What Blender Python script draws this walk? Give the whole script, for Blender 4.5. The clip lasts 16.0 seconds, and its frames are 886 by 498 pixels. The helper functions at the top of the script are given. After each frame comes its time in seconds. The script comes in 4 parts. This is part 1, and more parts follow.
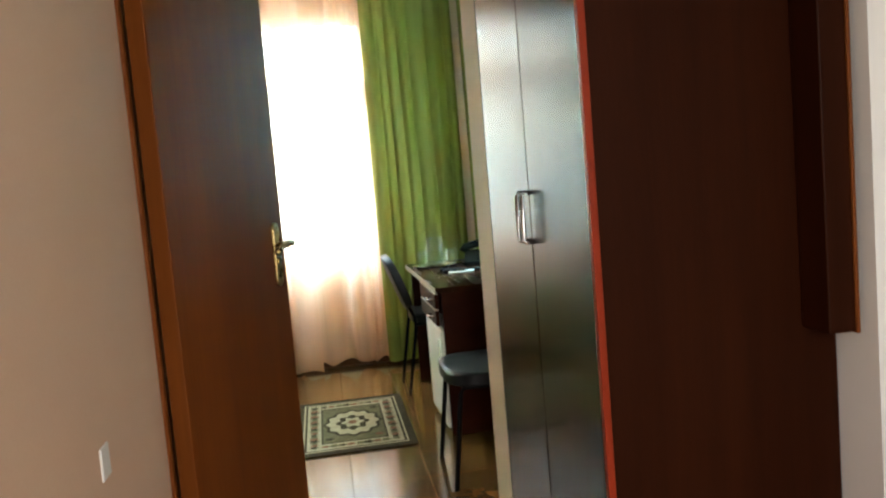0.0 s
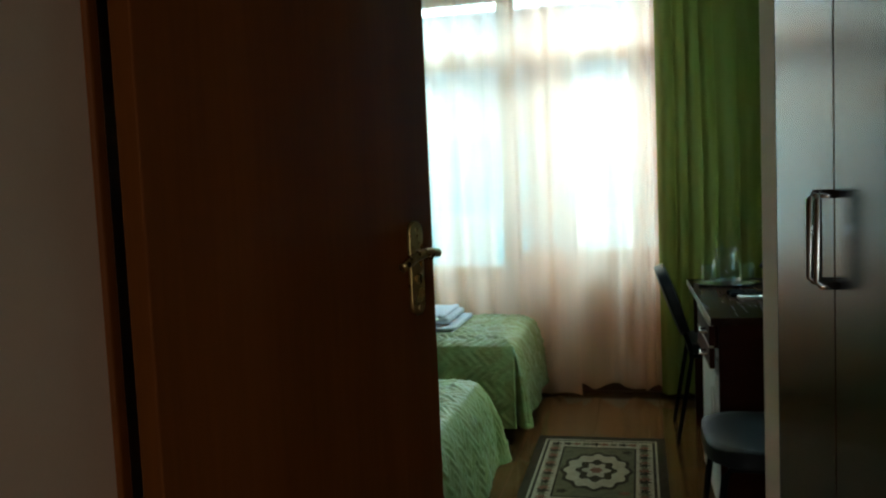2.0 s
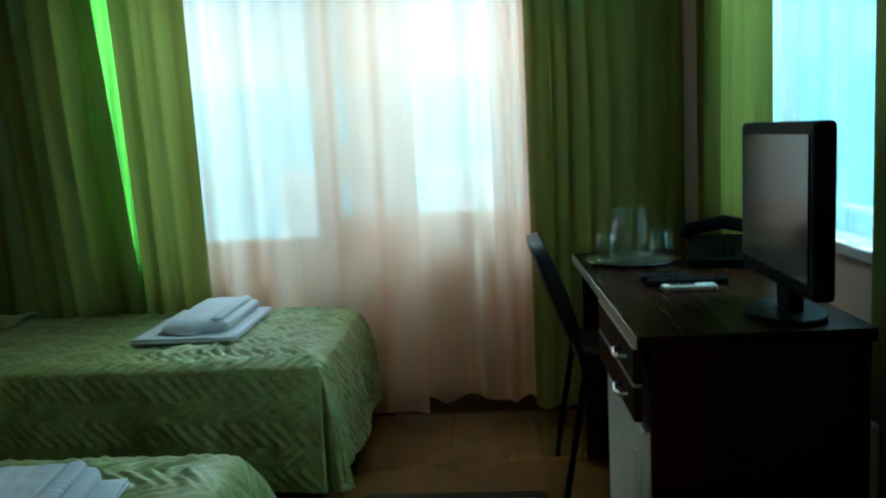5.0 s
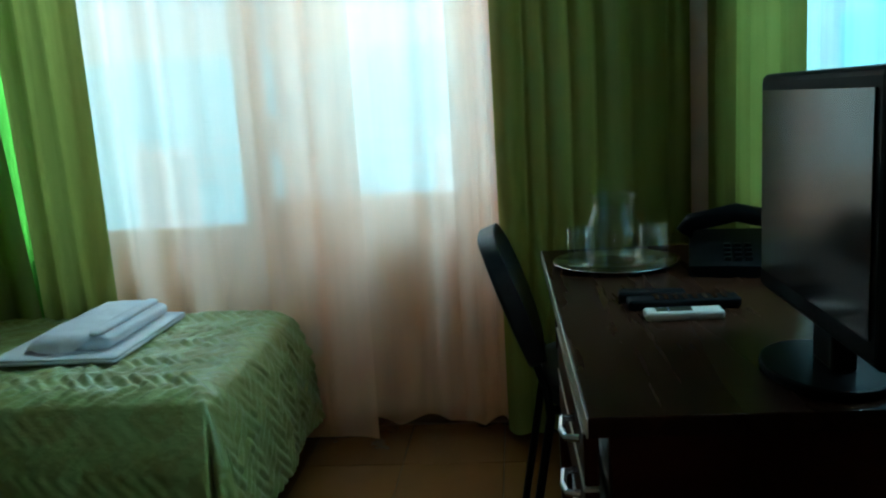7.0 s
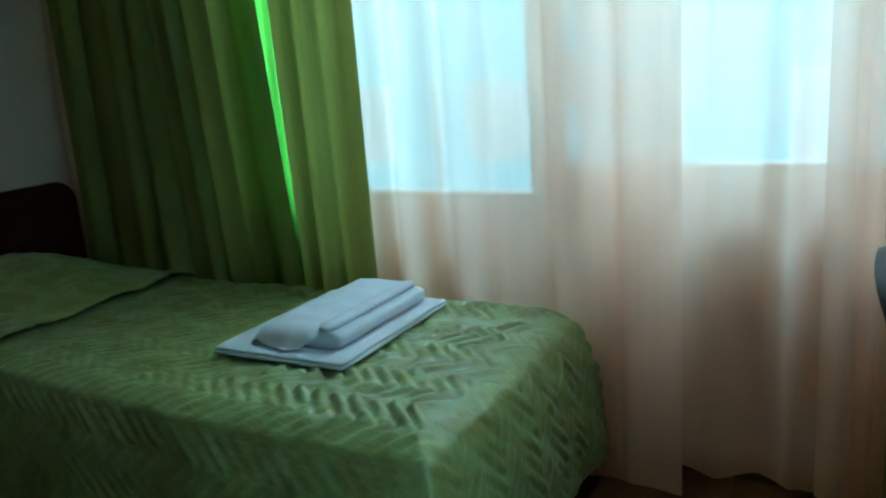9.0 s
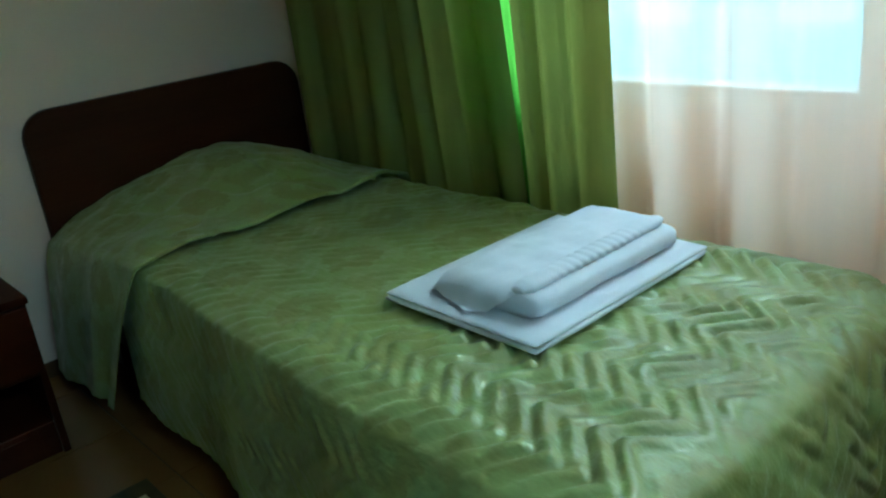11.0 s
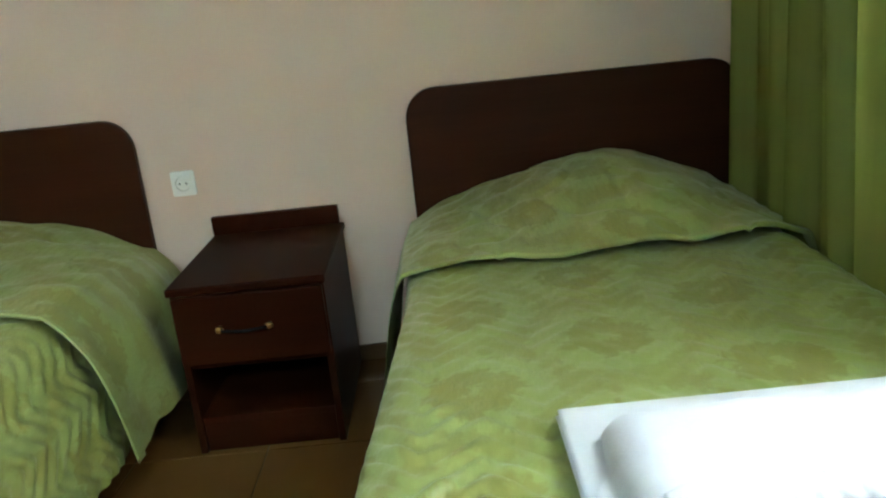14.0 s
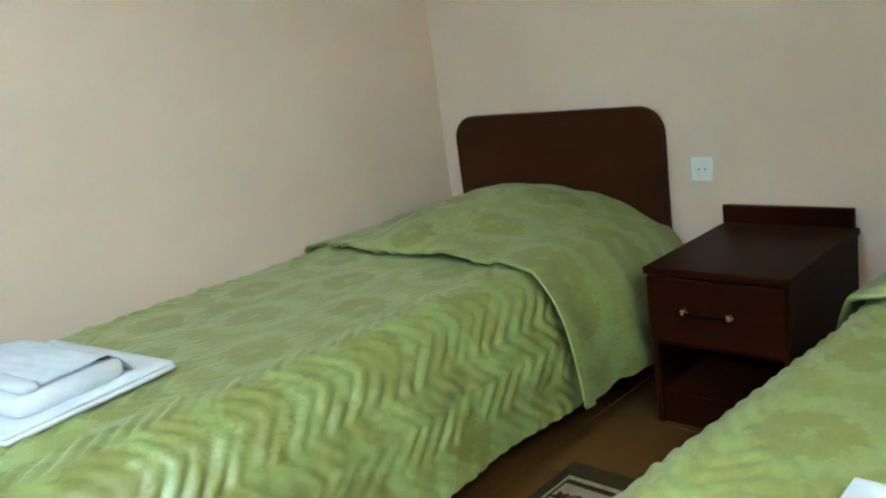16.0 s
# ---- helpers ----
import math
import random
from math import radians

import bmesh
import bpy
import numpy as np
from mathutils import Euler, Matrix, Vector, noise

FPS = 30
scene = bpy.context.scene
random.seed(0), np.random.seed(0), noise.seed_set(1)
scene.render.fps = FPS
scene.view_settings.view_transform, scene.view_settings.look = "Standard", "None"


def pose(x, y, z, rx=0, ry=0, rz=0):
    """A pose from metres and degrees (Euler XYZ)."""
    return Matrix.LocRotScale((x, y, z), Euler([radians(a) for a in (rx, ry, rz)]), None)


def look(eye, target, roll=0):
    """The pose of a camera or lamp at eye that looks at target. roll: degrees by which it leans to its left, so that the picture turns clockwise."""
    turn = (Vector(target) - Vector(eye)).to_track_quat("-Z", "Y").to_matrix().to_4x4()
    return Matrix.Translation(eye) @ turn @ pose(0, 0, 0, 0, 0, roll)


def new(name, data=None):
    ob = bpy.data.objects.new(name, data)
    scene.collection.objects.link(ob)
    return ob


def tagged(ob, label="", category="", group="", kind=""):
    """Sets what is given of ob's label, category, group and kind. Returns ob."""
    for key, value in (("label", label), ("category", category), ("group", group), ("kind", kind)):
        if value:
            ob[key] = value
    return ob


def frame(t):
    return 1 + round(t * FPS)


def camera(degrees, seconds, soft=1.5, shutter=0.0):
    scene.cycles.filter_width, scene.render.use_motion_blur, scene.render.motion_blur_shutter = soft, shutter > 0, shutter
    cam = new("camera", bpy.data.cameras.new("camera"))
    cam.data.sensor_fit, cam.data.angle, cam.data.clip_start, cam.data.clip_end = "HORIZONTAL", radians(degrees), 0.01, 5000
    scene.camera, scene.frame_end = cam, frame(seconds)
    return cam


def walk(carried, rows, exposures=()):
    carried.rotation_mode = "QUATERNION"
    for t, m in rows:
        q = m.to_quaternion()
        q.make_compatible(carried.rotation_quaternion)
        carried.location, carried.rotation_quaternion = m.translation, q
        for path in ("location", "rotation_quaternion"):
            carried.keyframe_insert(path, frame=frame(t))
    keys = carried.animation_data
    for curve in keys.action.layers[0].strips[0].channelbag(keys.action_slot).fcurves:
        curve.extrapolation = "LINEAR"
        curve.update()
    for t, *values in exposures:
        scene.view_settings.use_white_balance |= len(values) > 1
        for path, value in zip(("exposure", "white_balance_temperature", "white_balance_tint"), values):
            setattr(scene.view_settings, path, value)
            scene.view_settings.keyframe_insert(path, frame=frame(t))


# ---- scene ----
cam = camera(56.6, 16.0, soft=2.2)
PATH = [
    (0, (-0.066, -3.663, 1.313), (0.219, -1.692, 1.127), -4.8),
    (0.5, (0.057, -3.495, 1.304), (0.142, -1.508, 1.099), -4.1),
    (1, (0.171, -3.243, 1.294), (0.027, -1.258, 1.099), -3.9),
    (1.5, (0.229, -3.029, 1.294), (-0.141, -1.069, 1.14), -3.7),
    (2, (0.211, -2.821, 1.276), (-0.257, -0.883, 1.122), -2.5),
    (2.5, (0.208, -2.601, 1.251), (-0.248, -0.661, 1.082), -1.7),
    (3, (0.21, -2.309, 1.235), (-0.278, -0.379, 1.044), -1.5),
    (3.5, (0.213, -2.087, 1.225), (-0.293, -0.166, 0.994), -0.7),
    (4, (0.157, -1.837, 1.216), (-0.206, 0.113, 0.963), -0.2),
    (4.5, (0.142, -1.611, 1.194), (-0.082, 0.359, 0.935), -1.9),
    (5, (0.172, -1.378, 1.186), (0.04, 0.598, 0.91), -3.0),
    (5.2, (0.183, -1.328, 1.195), (0.074, 0.649, 0.911), -3.1),
    (7.3, (0.393, -0.597, 1.161), (0.163, 1.357, 0.801), -3.8),
    (7.5, (0.398, -0.523, 1.161), (0.047, 1.413, 0.801), -4.2),
    (8, (0.399, -0.378, 1.149), (-0.182, 1.5, 0.78), -4.9),
    (8.5, (0.317, -0.143, 1.157), (-0.406, 1.679, 0.757), -3.9),
    (9, (0.274, 0.014, 1.171), (-0.66, 1.722, 0.711), -4.0),
    (9.5, (0.219, 0.172, 1.193), (-0.901, 1.739, 0.652), -5.0),
    (11.8, (-0.029, 0.74, 1.098), (-1.574, 1.789, 0.383), -5.9),
    (12, (-0.036, 0.78, 1.092), (-1.623, 1.778, 0.396), -5.3),
    (12.5, (-0.06, 0.926, 1.048), (-1.825, 1.623, 0.415), -5.1),
    (13, (-0.131, 1.081, 1.037), (-1.982, 1.513, 0.415), -4.8),
    (13.5, (-0.214, 1.178, 1.021), (-2.109, 1.391, 0.418), -4.7),
    (14, (-0.215, 1.305, 1.018), (-2.131, 1.283, 0.445), -6.0),
    (14.5, (-0.192, 1.459, 1.028), (-2.074, 1.042, 0.494), -7.6),
    (15, (-0.267, 1.549, 1.007), (-2.038, 0.765, 0.509), -7.8),
    (15.5, (-0.281, 1.624, 1.022), (-1.882, 0.532, 0.529), -7.9),
    (16, (-0.243, 1.707, 1.056), (-1.618, 0.335, 0.583), -8.0),
]
walk(cam, [(t, look(eye, target, roll)) for t, eye, target, roll in PATH],
     exposures=[(0.0, 2.4, 6500, 8), (0.6, 1.55, 6400, 6), (1.2, 0.85, 6200, 2), (1.8, 0.35, 6000, -2), (3.0, 0.2, 5900, -4), (5.0, -0.02, 5500, -6), (8.0, -0.12, 5350, -7), (9.5, 0.0, 5150, -8), (11.8, 0.84, 5850, 3), (13.0, 1.42, 6500, 14), (14.0, 1.78, 6700, 18), (15.0, 2.0, 6600, 19), (16.0, 1.85, 6300, 16)])

# ---------- light ----------
world = bpy.data.worlds.new("sky")
scene.world = world
world.use_nodes = True
wn = world.node_tree
sky = wn.nodes.new("ShaderNodeTexSky")
sky.sky_type = "NISHITA"
sky.sun_disc = False
sky.sun_elevation = radians(32)
sky.sun_rotation = radians(184)
wn.links.new(sky.outputs[0], wn.nodes["Background"].inputs[0])
wn.nodes["Background"].inputs[1].default_value = 0.15

sun_data = bpy.data.lights.new("sun", "SUN")
sun_data.energy, sun_data.angle, sun_data.color = 5.0, radians(0.5), (1.0, 0.95, 0.88)
sun = new("sun", sun_data)
sun.matrix_world = look((0, -42, 26.5), (3, 0, 0))


def sky_panel(name, m, width, height, watts, tint=(0.86, 0.95, 1.0)):
    data = bpy.data.lights.new(name, "AREA")
    data.shape, data.size, data.size_y, data.energy, data.color = "RECTANGLE", width, height, watts, tint
    ob = new(name, data)
    ob.matrix_world = m
    return ob


sky_panel("window_skylight", look((-0.4, 3.1, 3.0), (-0.4, 0.6, 0.3)), 2.2, 1.2, 180, (0.68, 0.92, 1.0))
sky_panel("side_window_skylight", look((2.0, 1.2, 2.9), (-0.2, 1.1, 0.2)), 1.4, 1.2, 180, (0.62, 0.90, 1.0))
# Added fill lamp, out of view, brightening the passage wall and door.
sky_panel("corridor_fill", look((0.1, -5.0, 1.55), (0.5, -2.3, 1.25)), 0.6, 1.25, 6.0, (1.0, 0.97, 0.93))


# ---------- materials ----------
def tree(name):
    m = bpy.data.materials.new(name)
    m.use_nodes = True
    return m, m.node_tree.nodes, m.node_tree.links, m.node_tree.nodes["Principled BSDF"]


def ramp(nodes, links, source, stops):
    r = nodes.new("ShaderNodeValToRGB")
    while len(r.color_ramp.elements) < len(stops):
        r.color_ramp.elements.new(0.5)
    for e, (pos, col) in zip(r.color_ramp.elements, stops):
        e.position, e.color = pos, (*col, 1)
    links.new(source, r.inputs[0])
    return r


def noise_node(nodes, links, scale, detail=4.0, stretch=(1, 1, 1), rough=0.55, placed=False):
    tc = nodes.new("ShaderNodeNewGeometry" if placed else "ShaderNodeTexCoord")
    mp = nodes.new("ShaderNodeMapping")
    mp.inputs["Scale"].default_value = stretch
    n = nodes.new("ShaderNodeTexNoise")
    n.inputs["Scale"].default_value, n.inputs["Detail"].default_value, n.inputs["Roughness"].default_value = scale, detail, rough
    links.new(tc.outputs["Position" if placed else "Object"], mp.inputs[0])
    links.new(mp.outputs[0], n.inputs["Vector"])
    return n


def surface(name, dark, light, rough=0.6, metal=0.0, scale=6.0, stretch=(1, 1, 1), bump=0.1, bump_scale=120.0, bump_stretch=(1, 1, 1), sheen=0.0, coat=0.0, dist=0.002, spec=0.5, placed=False, vary=0.07, grain=0.18):
    m, nodes, links, bsdf = tree(name)
    big = noise_node(nodes, links, scale, 5.0, stretch, placed=placed)
    fine = noise_node(nodes, links, bump_scale, 3.0, bump_stretch, placed=placed)
    col = ramp(nodes, links, big.outputs["Fac"], [(0.3, dark), (0.7, light)])
    mixn = nodes.new("ShaderNodeMix")
    mixn.data_type, mixn.blend_type = "RGBA", "OVERLAY"
    mixn.inputs[0].default_value = grain
    links.new(col.outputs[0], mixn.inputs[6])
    links.new(fine.outputs["Fac"], mixn.inputs[7])
    links.new(mixn.outputs[2], bsdf.inputs["Base Color"])
    rr = nodes.new("ShaderNodeMapRange")
    rr.inputs[3].default_value, rr.inputs[4].default_value = max(rough - vary, 0.02), min(rough + vary, 1.0)
    links.new(big.outputs["Fac"], rr.inputs[0])
    links.new(rr.outputs[0], bsdf.inputs["Roughness"])
    bsdf.inputs["Metallic"].default_value = metal
    bsdf.inputs["Sheen Weight"].default_value = sheen
    bsdf.inputs["Coat Weight"].default_value = coat
    bsdf.inputs["Specular IOR Level"].default_value = spec
    b = nodes.new("ShaderNodeBump")
    b.inputs["Strength"].default_value, b.inputs["Distance"].default_value = bump, dist
    links.new(fine.outputs["Fac"], b.inputs["Height"])
    links.new(b.outputs[0], bsdf.inputs["Normal"])
    return m


def cloth_through(name, dark, light, translucent, clear, through_tint=None, vary=0.0, stretch=(1, 1, 0.06), scale=14.0, weave=700.0, gloss=0.0):
    """Curtain cloth: diffuse, with light passing through it and, for a sheer, open weave."""
    m, nodes, links, bsdf = tree(name)
    nodes.remove(bsdf)
    big = noise_node(nodes, links, scale, 4.0, stretch)
    fine = noise_node(nodes, links, weave, 2.0)
    col = ramp(nodes, links, big.outputs["Fac"], [(0.3, dark), (0.7, light)])
    bump = nodes.new("ShaderNodeBump")
    bump.inputs["Strength"].default_value, bump.inputs["Distance"].default_value = 0.15, 0.001
    links.new(fine.outputs["Fac"], bump.inputs["Height"])
    dif, tra = nodes.new("ShaderNodeBsdfDiffuse"), nodes.new("ShaderNodeBsdfTranslucent")
    for s in (dif, tra):
        links.new(col.outputs[0], s.inputs["Color"])
        links.new(bump.outputs[0], s.inputs["Normal"])
    if through_tint:
        links.remove(tra.inputs["Color"].links[0])
        tra.inputs["Color"].default_value = (*through_tint, 1)
    mix1 = nodes.new("ShaderNodeMixShader")
    mix1.inputs[0].default_value = translucent
    links.new(dif.outputs[0], mix1.inputs[1])
    links.new(tra.outputs[0], mix1.inputs[2])
    out = mix1
    if gloss:
        shine, out = nodes.new("ShaderNodeBsdfGlossy"), nodes.new("ShaderNodeMixShader")
        shine.inputs["Roughness"].default_value = 0.48
        shine.inputs["Color"].default_value = (0.8, 0.85, 0.55, 1)
        links.new(bump.outputs[0], shine.inputs["Normal"])
        out.inputs[0].default_value = gloss
        links.new(mix1.outputs[0], out.inputs[1])
        links.new(shine.outputs[0], out.inputs[2])
    if clear:
        tp = nodes.new("ShaderNodeBsdfTransparent")
        out = nodes.new("ShaderNodeMixShader")
        out.inputs[0].default_value = clear
        gaps = nodes.new("ShaderNodeMapRange")
        gaps.inputs[1].default_value, gaps.inputs[2].default_value = 0.32, 0.68
        gaps.inputs[3].default_value, gaps.inputs[4].default_value = clear - vary, clear + vary
        links.new(big.outputs["Fac"], gaps.inputs[0])
        links.new(gaps.outputs[0], out.inputs[0])
        links.new(mix1.outputs[0], out.inputs[1])
        links.new(tp.outputs[0], out.inputs[2])
    links.new(out.outputs[0], nodes["Material Output"].inputs["Surface"])
    return m


def glass(name, tint=(0.97, 1, 0.99), rough=0.0):
    m, nodes, links, bsdf = tree(name)
    bsdf.inputs["Base Color"].default_value = (*tint, 1)
    bsdf.inputs["Transmission Weight"].default_value = 1
    bsdf.inputs["Roughness"].default_value = rough
    bsdf.inputs["IOR"].default_value = 1.45
    return m


M_WALL = surface("wall_paint", (0.645, 0.477, 0.385), (0.705, 0.532, 0.433), 0.85, scale=1.2, bump=0.05, bump_scale=160, grain=0.04)
M_HALL = surface("hall_paint", (0.62, 0.43, 0.30), (0.68, 0.48, 0.34), 0.85, scale=1.2, bump=0.05, bump_scale=160, grain=0.04)
M_WHITE_WALL = surface("white_plaster", (0.74, 0.75, 0.74), (0.8, 0.8, 0.79), 0.85, scale=1.5, bump=0.05, bump_scale=160, grain=0.04)
M_CEIL = surface("ceiling_paint", (0.76, 0.75, 0.72), (0.8, 0.79, 0.77), 0.9, scale=1.0)
M_TILE = surface("floor_tile", (0.108, 0.045, 0.0125), (0.132, 0.058, 0.0165), 0.13, spec=0.6, placed=True, scale=3.0, bump=0.0, bump_scale=60, vary=0.015, grain=0.03)
M_GROUT = surface("grout", (0.085, 0.042, 0.015), (0.115, 0.058, 0.021), 0.9, scale=20)
M_DOOR = surface("door_veneer", (0.12, 0.032, 0.005), (0.165, 0.047, 0.0085), 0.5, spec=0.08, scale=9, stretch=(1, 1, 0.07), bump=0.08, bump_scale=90, bump_stretch=(1, 1, 0.05))
M_REDEDGE = surface("red_edge_band", (0.20, 0.020, 0.005), (0.26, 0.030, 0.008), 0.45, spec=0.15, scale=8, stretch=(1, 1, 0.1))
M_WENGE = surface("wenge_laminate", (0.020, 0.0085, 0.004), (0.034, 0.015, 0.007), 0.22, spec=0.06, scale=16, stretch=(1, 1, 0.06), vary=0.02, bump=0.012, bump_scale=140, bump_stretch=(1, 1, 0.05))
M_WENGE_SIDE = surface("mahogany_laminate", (0.018, 0.0040, 0.0011), (0.028, 0.0066, 0.0019), 0.5, spec=0.05, scale=12, stretch=(1, 1, 0.06), bump=0.06, bump_scale=140, bump_stretch=(1, 1, 0.05))
M_MAHOG = surface("mahogany_furniture", (0.018, 0.0034, 0.0010), (0.031, 0.0060, 0.0017), 0.42, spec=0.045, scale=10, stretch=(0.2, 0.06, 1), bump=0.05, bump_scale=140)
M_HEAD = surface("headboard_wood", (0.033, 0.0082, 0.0027), (0.052, 0.0132, 0.0044), 0.42, spec=0.09, scale=9, stretch=(1, 0.08, 1), bump=0.05, bump_scale=120, bump_stretch=(1, 0.06, 1))
M_DESKTOP = surface("desk_laminate", (0.014, 0.0055, 0.0026), (0.026, 0.010, 0.005), 0.27, spec=0.04, scale=9, stretch=(1, 0.08, 1), bump=0.04, bump_scale=140)


def satin(name):
    """Shiny damask cloth: two greens in blotches, with a finer crumple on top."""
    m, nodes, links, bsdf = tree(name)
    wide = noise_node(nodes, links, 3.0, 2.0)
    where = nodes.new("ShaderNodeTexCoord")
    axes = nodes.new("ShaderNodeSeparateXYZ")
    links.new(where.outputs["Object"], axes.inputs[0])

    def calc(op, a, b=None):
        n = nodes.new("ShaderNodeMath")
        n.operation = op
        for k, v in ((0, a), (1, b)):
            if v is None:
                continue
            if isinstance(v, (int, float)):
                n.inputs[k].default_value = v
            else:
                links.new(v, n.inputs[k])
        return n.outputs[0]

    across = calc("ADD", axes.outputs["Y"], axes.outputs["Z"])

    def off_centre(value, start, period):
        """How far a value lies from the nearest of a row of centres."""
        cell = calc("FRACT", calc("ADD", calc("DIVIDE", calc("SUBTRACT", value, start), period), 50.5))
        return calc("MULTIPLY", calc("SUBTRACT", cell, 0.5), period)

    def wreath(x0, y0):
        fx, fy = off_centre(axes.outputs["X"], x0, 0.30), off_centre(across, y0, 0.44)
        return calc("SQRT", calc("ADD", calc("MULTIPLY", fx, fx), calc("MULTIPLY", fy, fy)))
    leafy = noise_node(nodes, links, 34.0, 2.0)
    leafy.inputs["Distortion"].default_value = 0.8
    blot = noise_node(nodes, links, 9.0, 2.0)
    ragged = calc("MULTIPLY", calc("SUBTRACT", leafy.outputs["Fac"], 0.5), 0.085)
    gap = calc("ADD", calc("MINIMUM", wreath(-1.58, 1.80), wreath(-1.43, 2.02)), ragged)
    bands = ramp(nodes, links, calc("MULTIPLY", gap, 5.0), [(0.04, (0.75, 0.75, 0.75)), (0.10, (0.1, 0.1, 0.1)), (0.32, (0.0, 0.0, 0.0)), (0.40, (1.0, 1.0, 1.0)), (0.56, (0.9, 0.9, 0.9)), (0.66, (0.35, 0.35, 0.35))])
    figure = calc("ADD", calc("MULTIPLY", bands.outputs[0], 0.8), calc("MULTIPLY", calc("SUBTRACT", blot.outputs["Fac"], 0.4), 0.7))
    col = ramp(nodes, links, figure, [(0.15, (0.224, 0.240, 0.048)), (0.75, (0.266, 0.322, 0.096))])
    tint = ramp(nodes, links, wide.outputs["Fac"], [(0.3, (0.9, 0.9, 0.88)), (0.7, (1.0, 1.0, 1.0))])
    mul = nodes.new("ShaderNodeMix")
    mul.data_type, mul.blend_type = "RGBA", "MULTIPLY"
    mul.inputs[0].default_value = 1.0
    links.new(col.outputs[0], mul.inputs[6])
    links.new(tint.outputs[0], mul.inputs[7])
    links.new(mul.outputs[2], bsdf.inputs["Base Color"])
    rr = nodes.new("ShaderNodeMapRange")
    rr.inputs[1].default_value, rr.inputs[2].default_value = 0.15, 0.8
    rr.inputs[3].default_value, rr.inputs[4].default_value = 0.48, 0.35
    links.new(figure, rr.inputs[0])
    links.new(rr.outputs[0], bsdf.inputs["Roughness"])
    bsdf.inputs["Sheen Weight"].default_value = 0.12
    bsdf.inputs["Specular IOR Level"].default_value = 0.95
    crumple = noise_node(nodes, links, 24.0, 2.0, (1, 2.2, 1.6))
    fine = noise_node(nodes, links, 420.0, 2.0)
    b1, b2 = nodes.new("ShaderNodeBump"), nodes.new("ShaderNodeBump")
    b1.inputs["Strength"].default_value, b1.inputs["Distance"].default_value = 0.45, 0.009
    b2.inputs["Strength"].default_value, b2.inputs["Distance"].default_value = 0.2, 0.001
    links.new(crumple.outputs["Fac"], b1.inputs["Height"])
    links.new(fine.outputs["Fac"], b2.inputs["Height"])
    links.new(b1.outputs[0], b2.inputs["Normal"])
    links.new(b2.outputs[0], bsdf.inputs["Normal"])
    return m


M_SATIN = satin("green_satin")
M_TOWEL = surface("white_terry", (0.60, 0.61, 0.67), (0.68, 0.69, 0.75), 0.95, scale=14, bump=0.3, bump_scale=260, sheen=0.1, dist=0.003, grain=0.06)
M_CHROME = surface("brushed_steel", (0.5, 0.5, 0.51), (0.62, 0.62, 0.63), 0.25, metal=1.0, scale=30, bump=0.03)
M_TRAY = surface("polished_steel", (0.42, 0.42, 0.42), (0.52, 0.52, 0.52), 0.1, metal=1.0, scale=30, bump=0.02, vary=0.03)
M_BRASS = surface("aged_brass", (0.42, 0.28, 0.10), (0.56, 0.40, 0.17), 0.28, metal=1.0, scale=40, bump=0.05)
M_LEATHER = surface("black_leatherette", (0.008, 0.008, 0.009), (0.014, 0.014, 0.016), 0.4, spec=0.12, scale=20, bump=0.25, bump_scale=300)
M_BLACK = surface("black_plastic", (0.004, 0.004, 0.0043), (0.0075, 0.0075, 0.008), 0.4, scale=20, bump=0.05, spec=0.03)
M_SCREEN = surface("dark_screen", (0.008, 0.009, 0.01), (0.012, 0.013, 0.014), 0.16, scale=3, bump=0.0)
M_WHITEPL = surface("white_plastic", (0.72, 0.72, 0.69), (0.8, 0.8, 0.77), 0.35, scale=10, bump=0.03)
M_PVC = surface("window_frame_pvc", (0.72, 0.71, 0.70), (0.78, 0.77, 0.76), 0.35, scale=6, bump=0.02)
M_IVORY = surface("aged_ivory_plastic", (0.38, 0.36, 0.32), (0.45, 0.43, 0.38), 0.4, scale=12, bump=0.03, spec=0.2)
M_SKIRT = surface("baseboard_tile", (0.055, 0.026, 0.011), (0.08, 0.038, 0.017), 0.6, spec=0.1, scale=8)
M_DRAPE = cloth_through("green_drape", (0.172, 0.178, 0.034), (0.258, 0.270, 0.060), 0.30, 0.0, scale=9.0, gloss=0.045)
M_SHEER = cloth_through("cream_sheer", (0.95, 0.41, 0.15), (0.96, 0.49, 0.21), 0.60, 0.30, (0.94, 0.765, 0.65), vary=0.06, weave=900, scale=8.0)
# Side window copy of the sheer; cyan daylight is mixed into its colours.
M_SHEER_COOL = cloth_through("sheer_cyan_daylight", (0.62, 0.72, 0.74), (0.70, 0.80, 0.82), 0.55, 0.38, (0.42, 0.78, 0.84), vary=0.12, weave=900)
M_DRAPE_THIN = cloth_through("thin_green_cloth", (0.17, 0.46, 0.05), (0.22, 0.54, 0.07), 0.8, 0.0)
M_GLASS = glass("clear_glass")


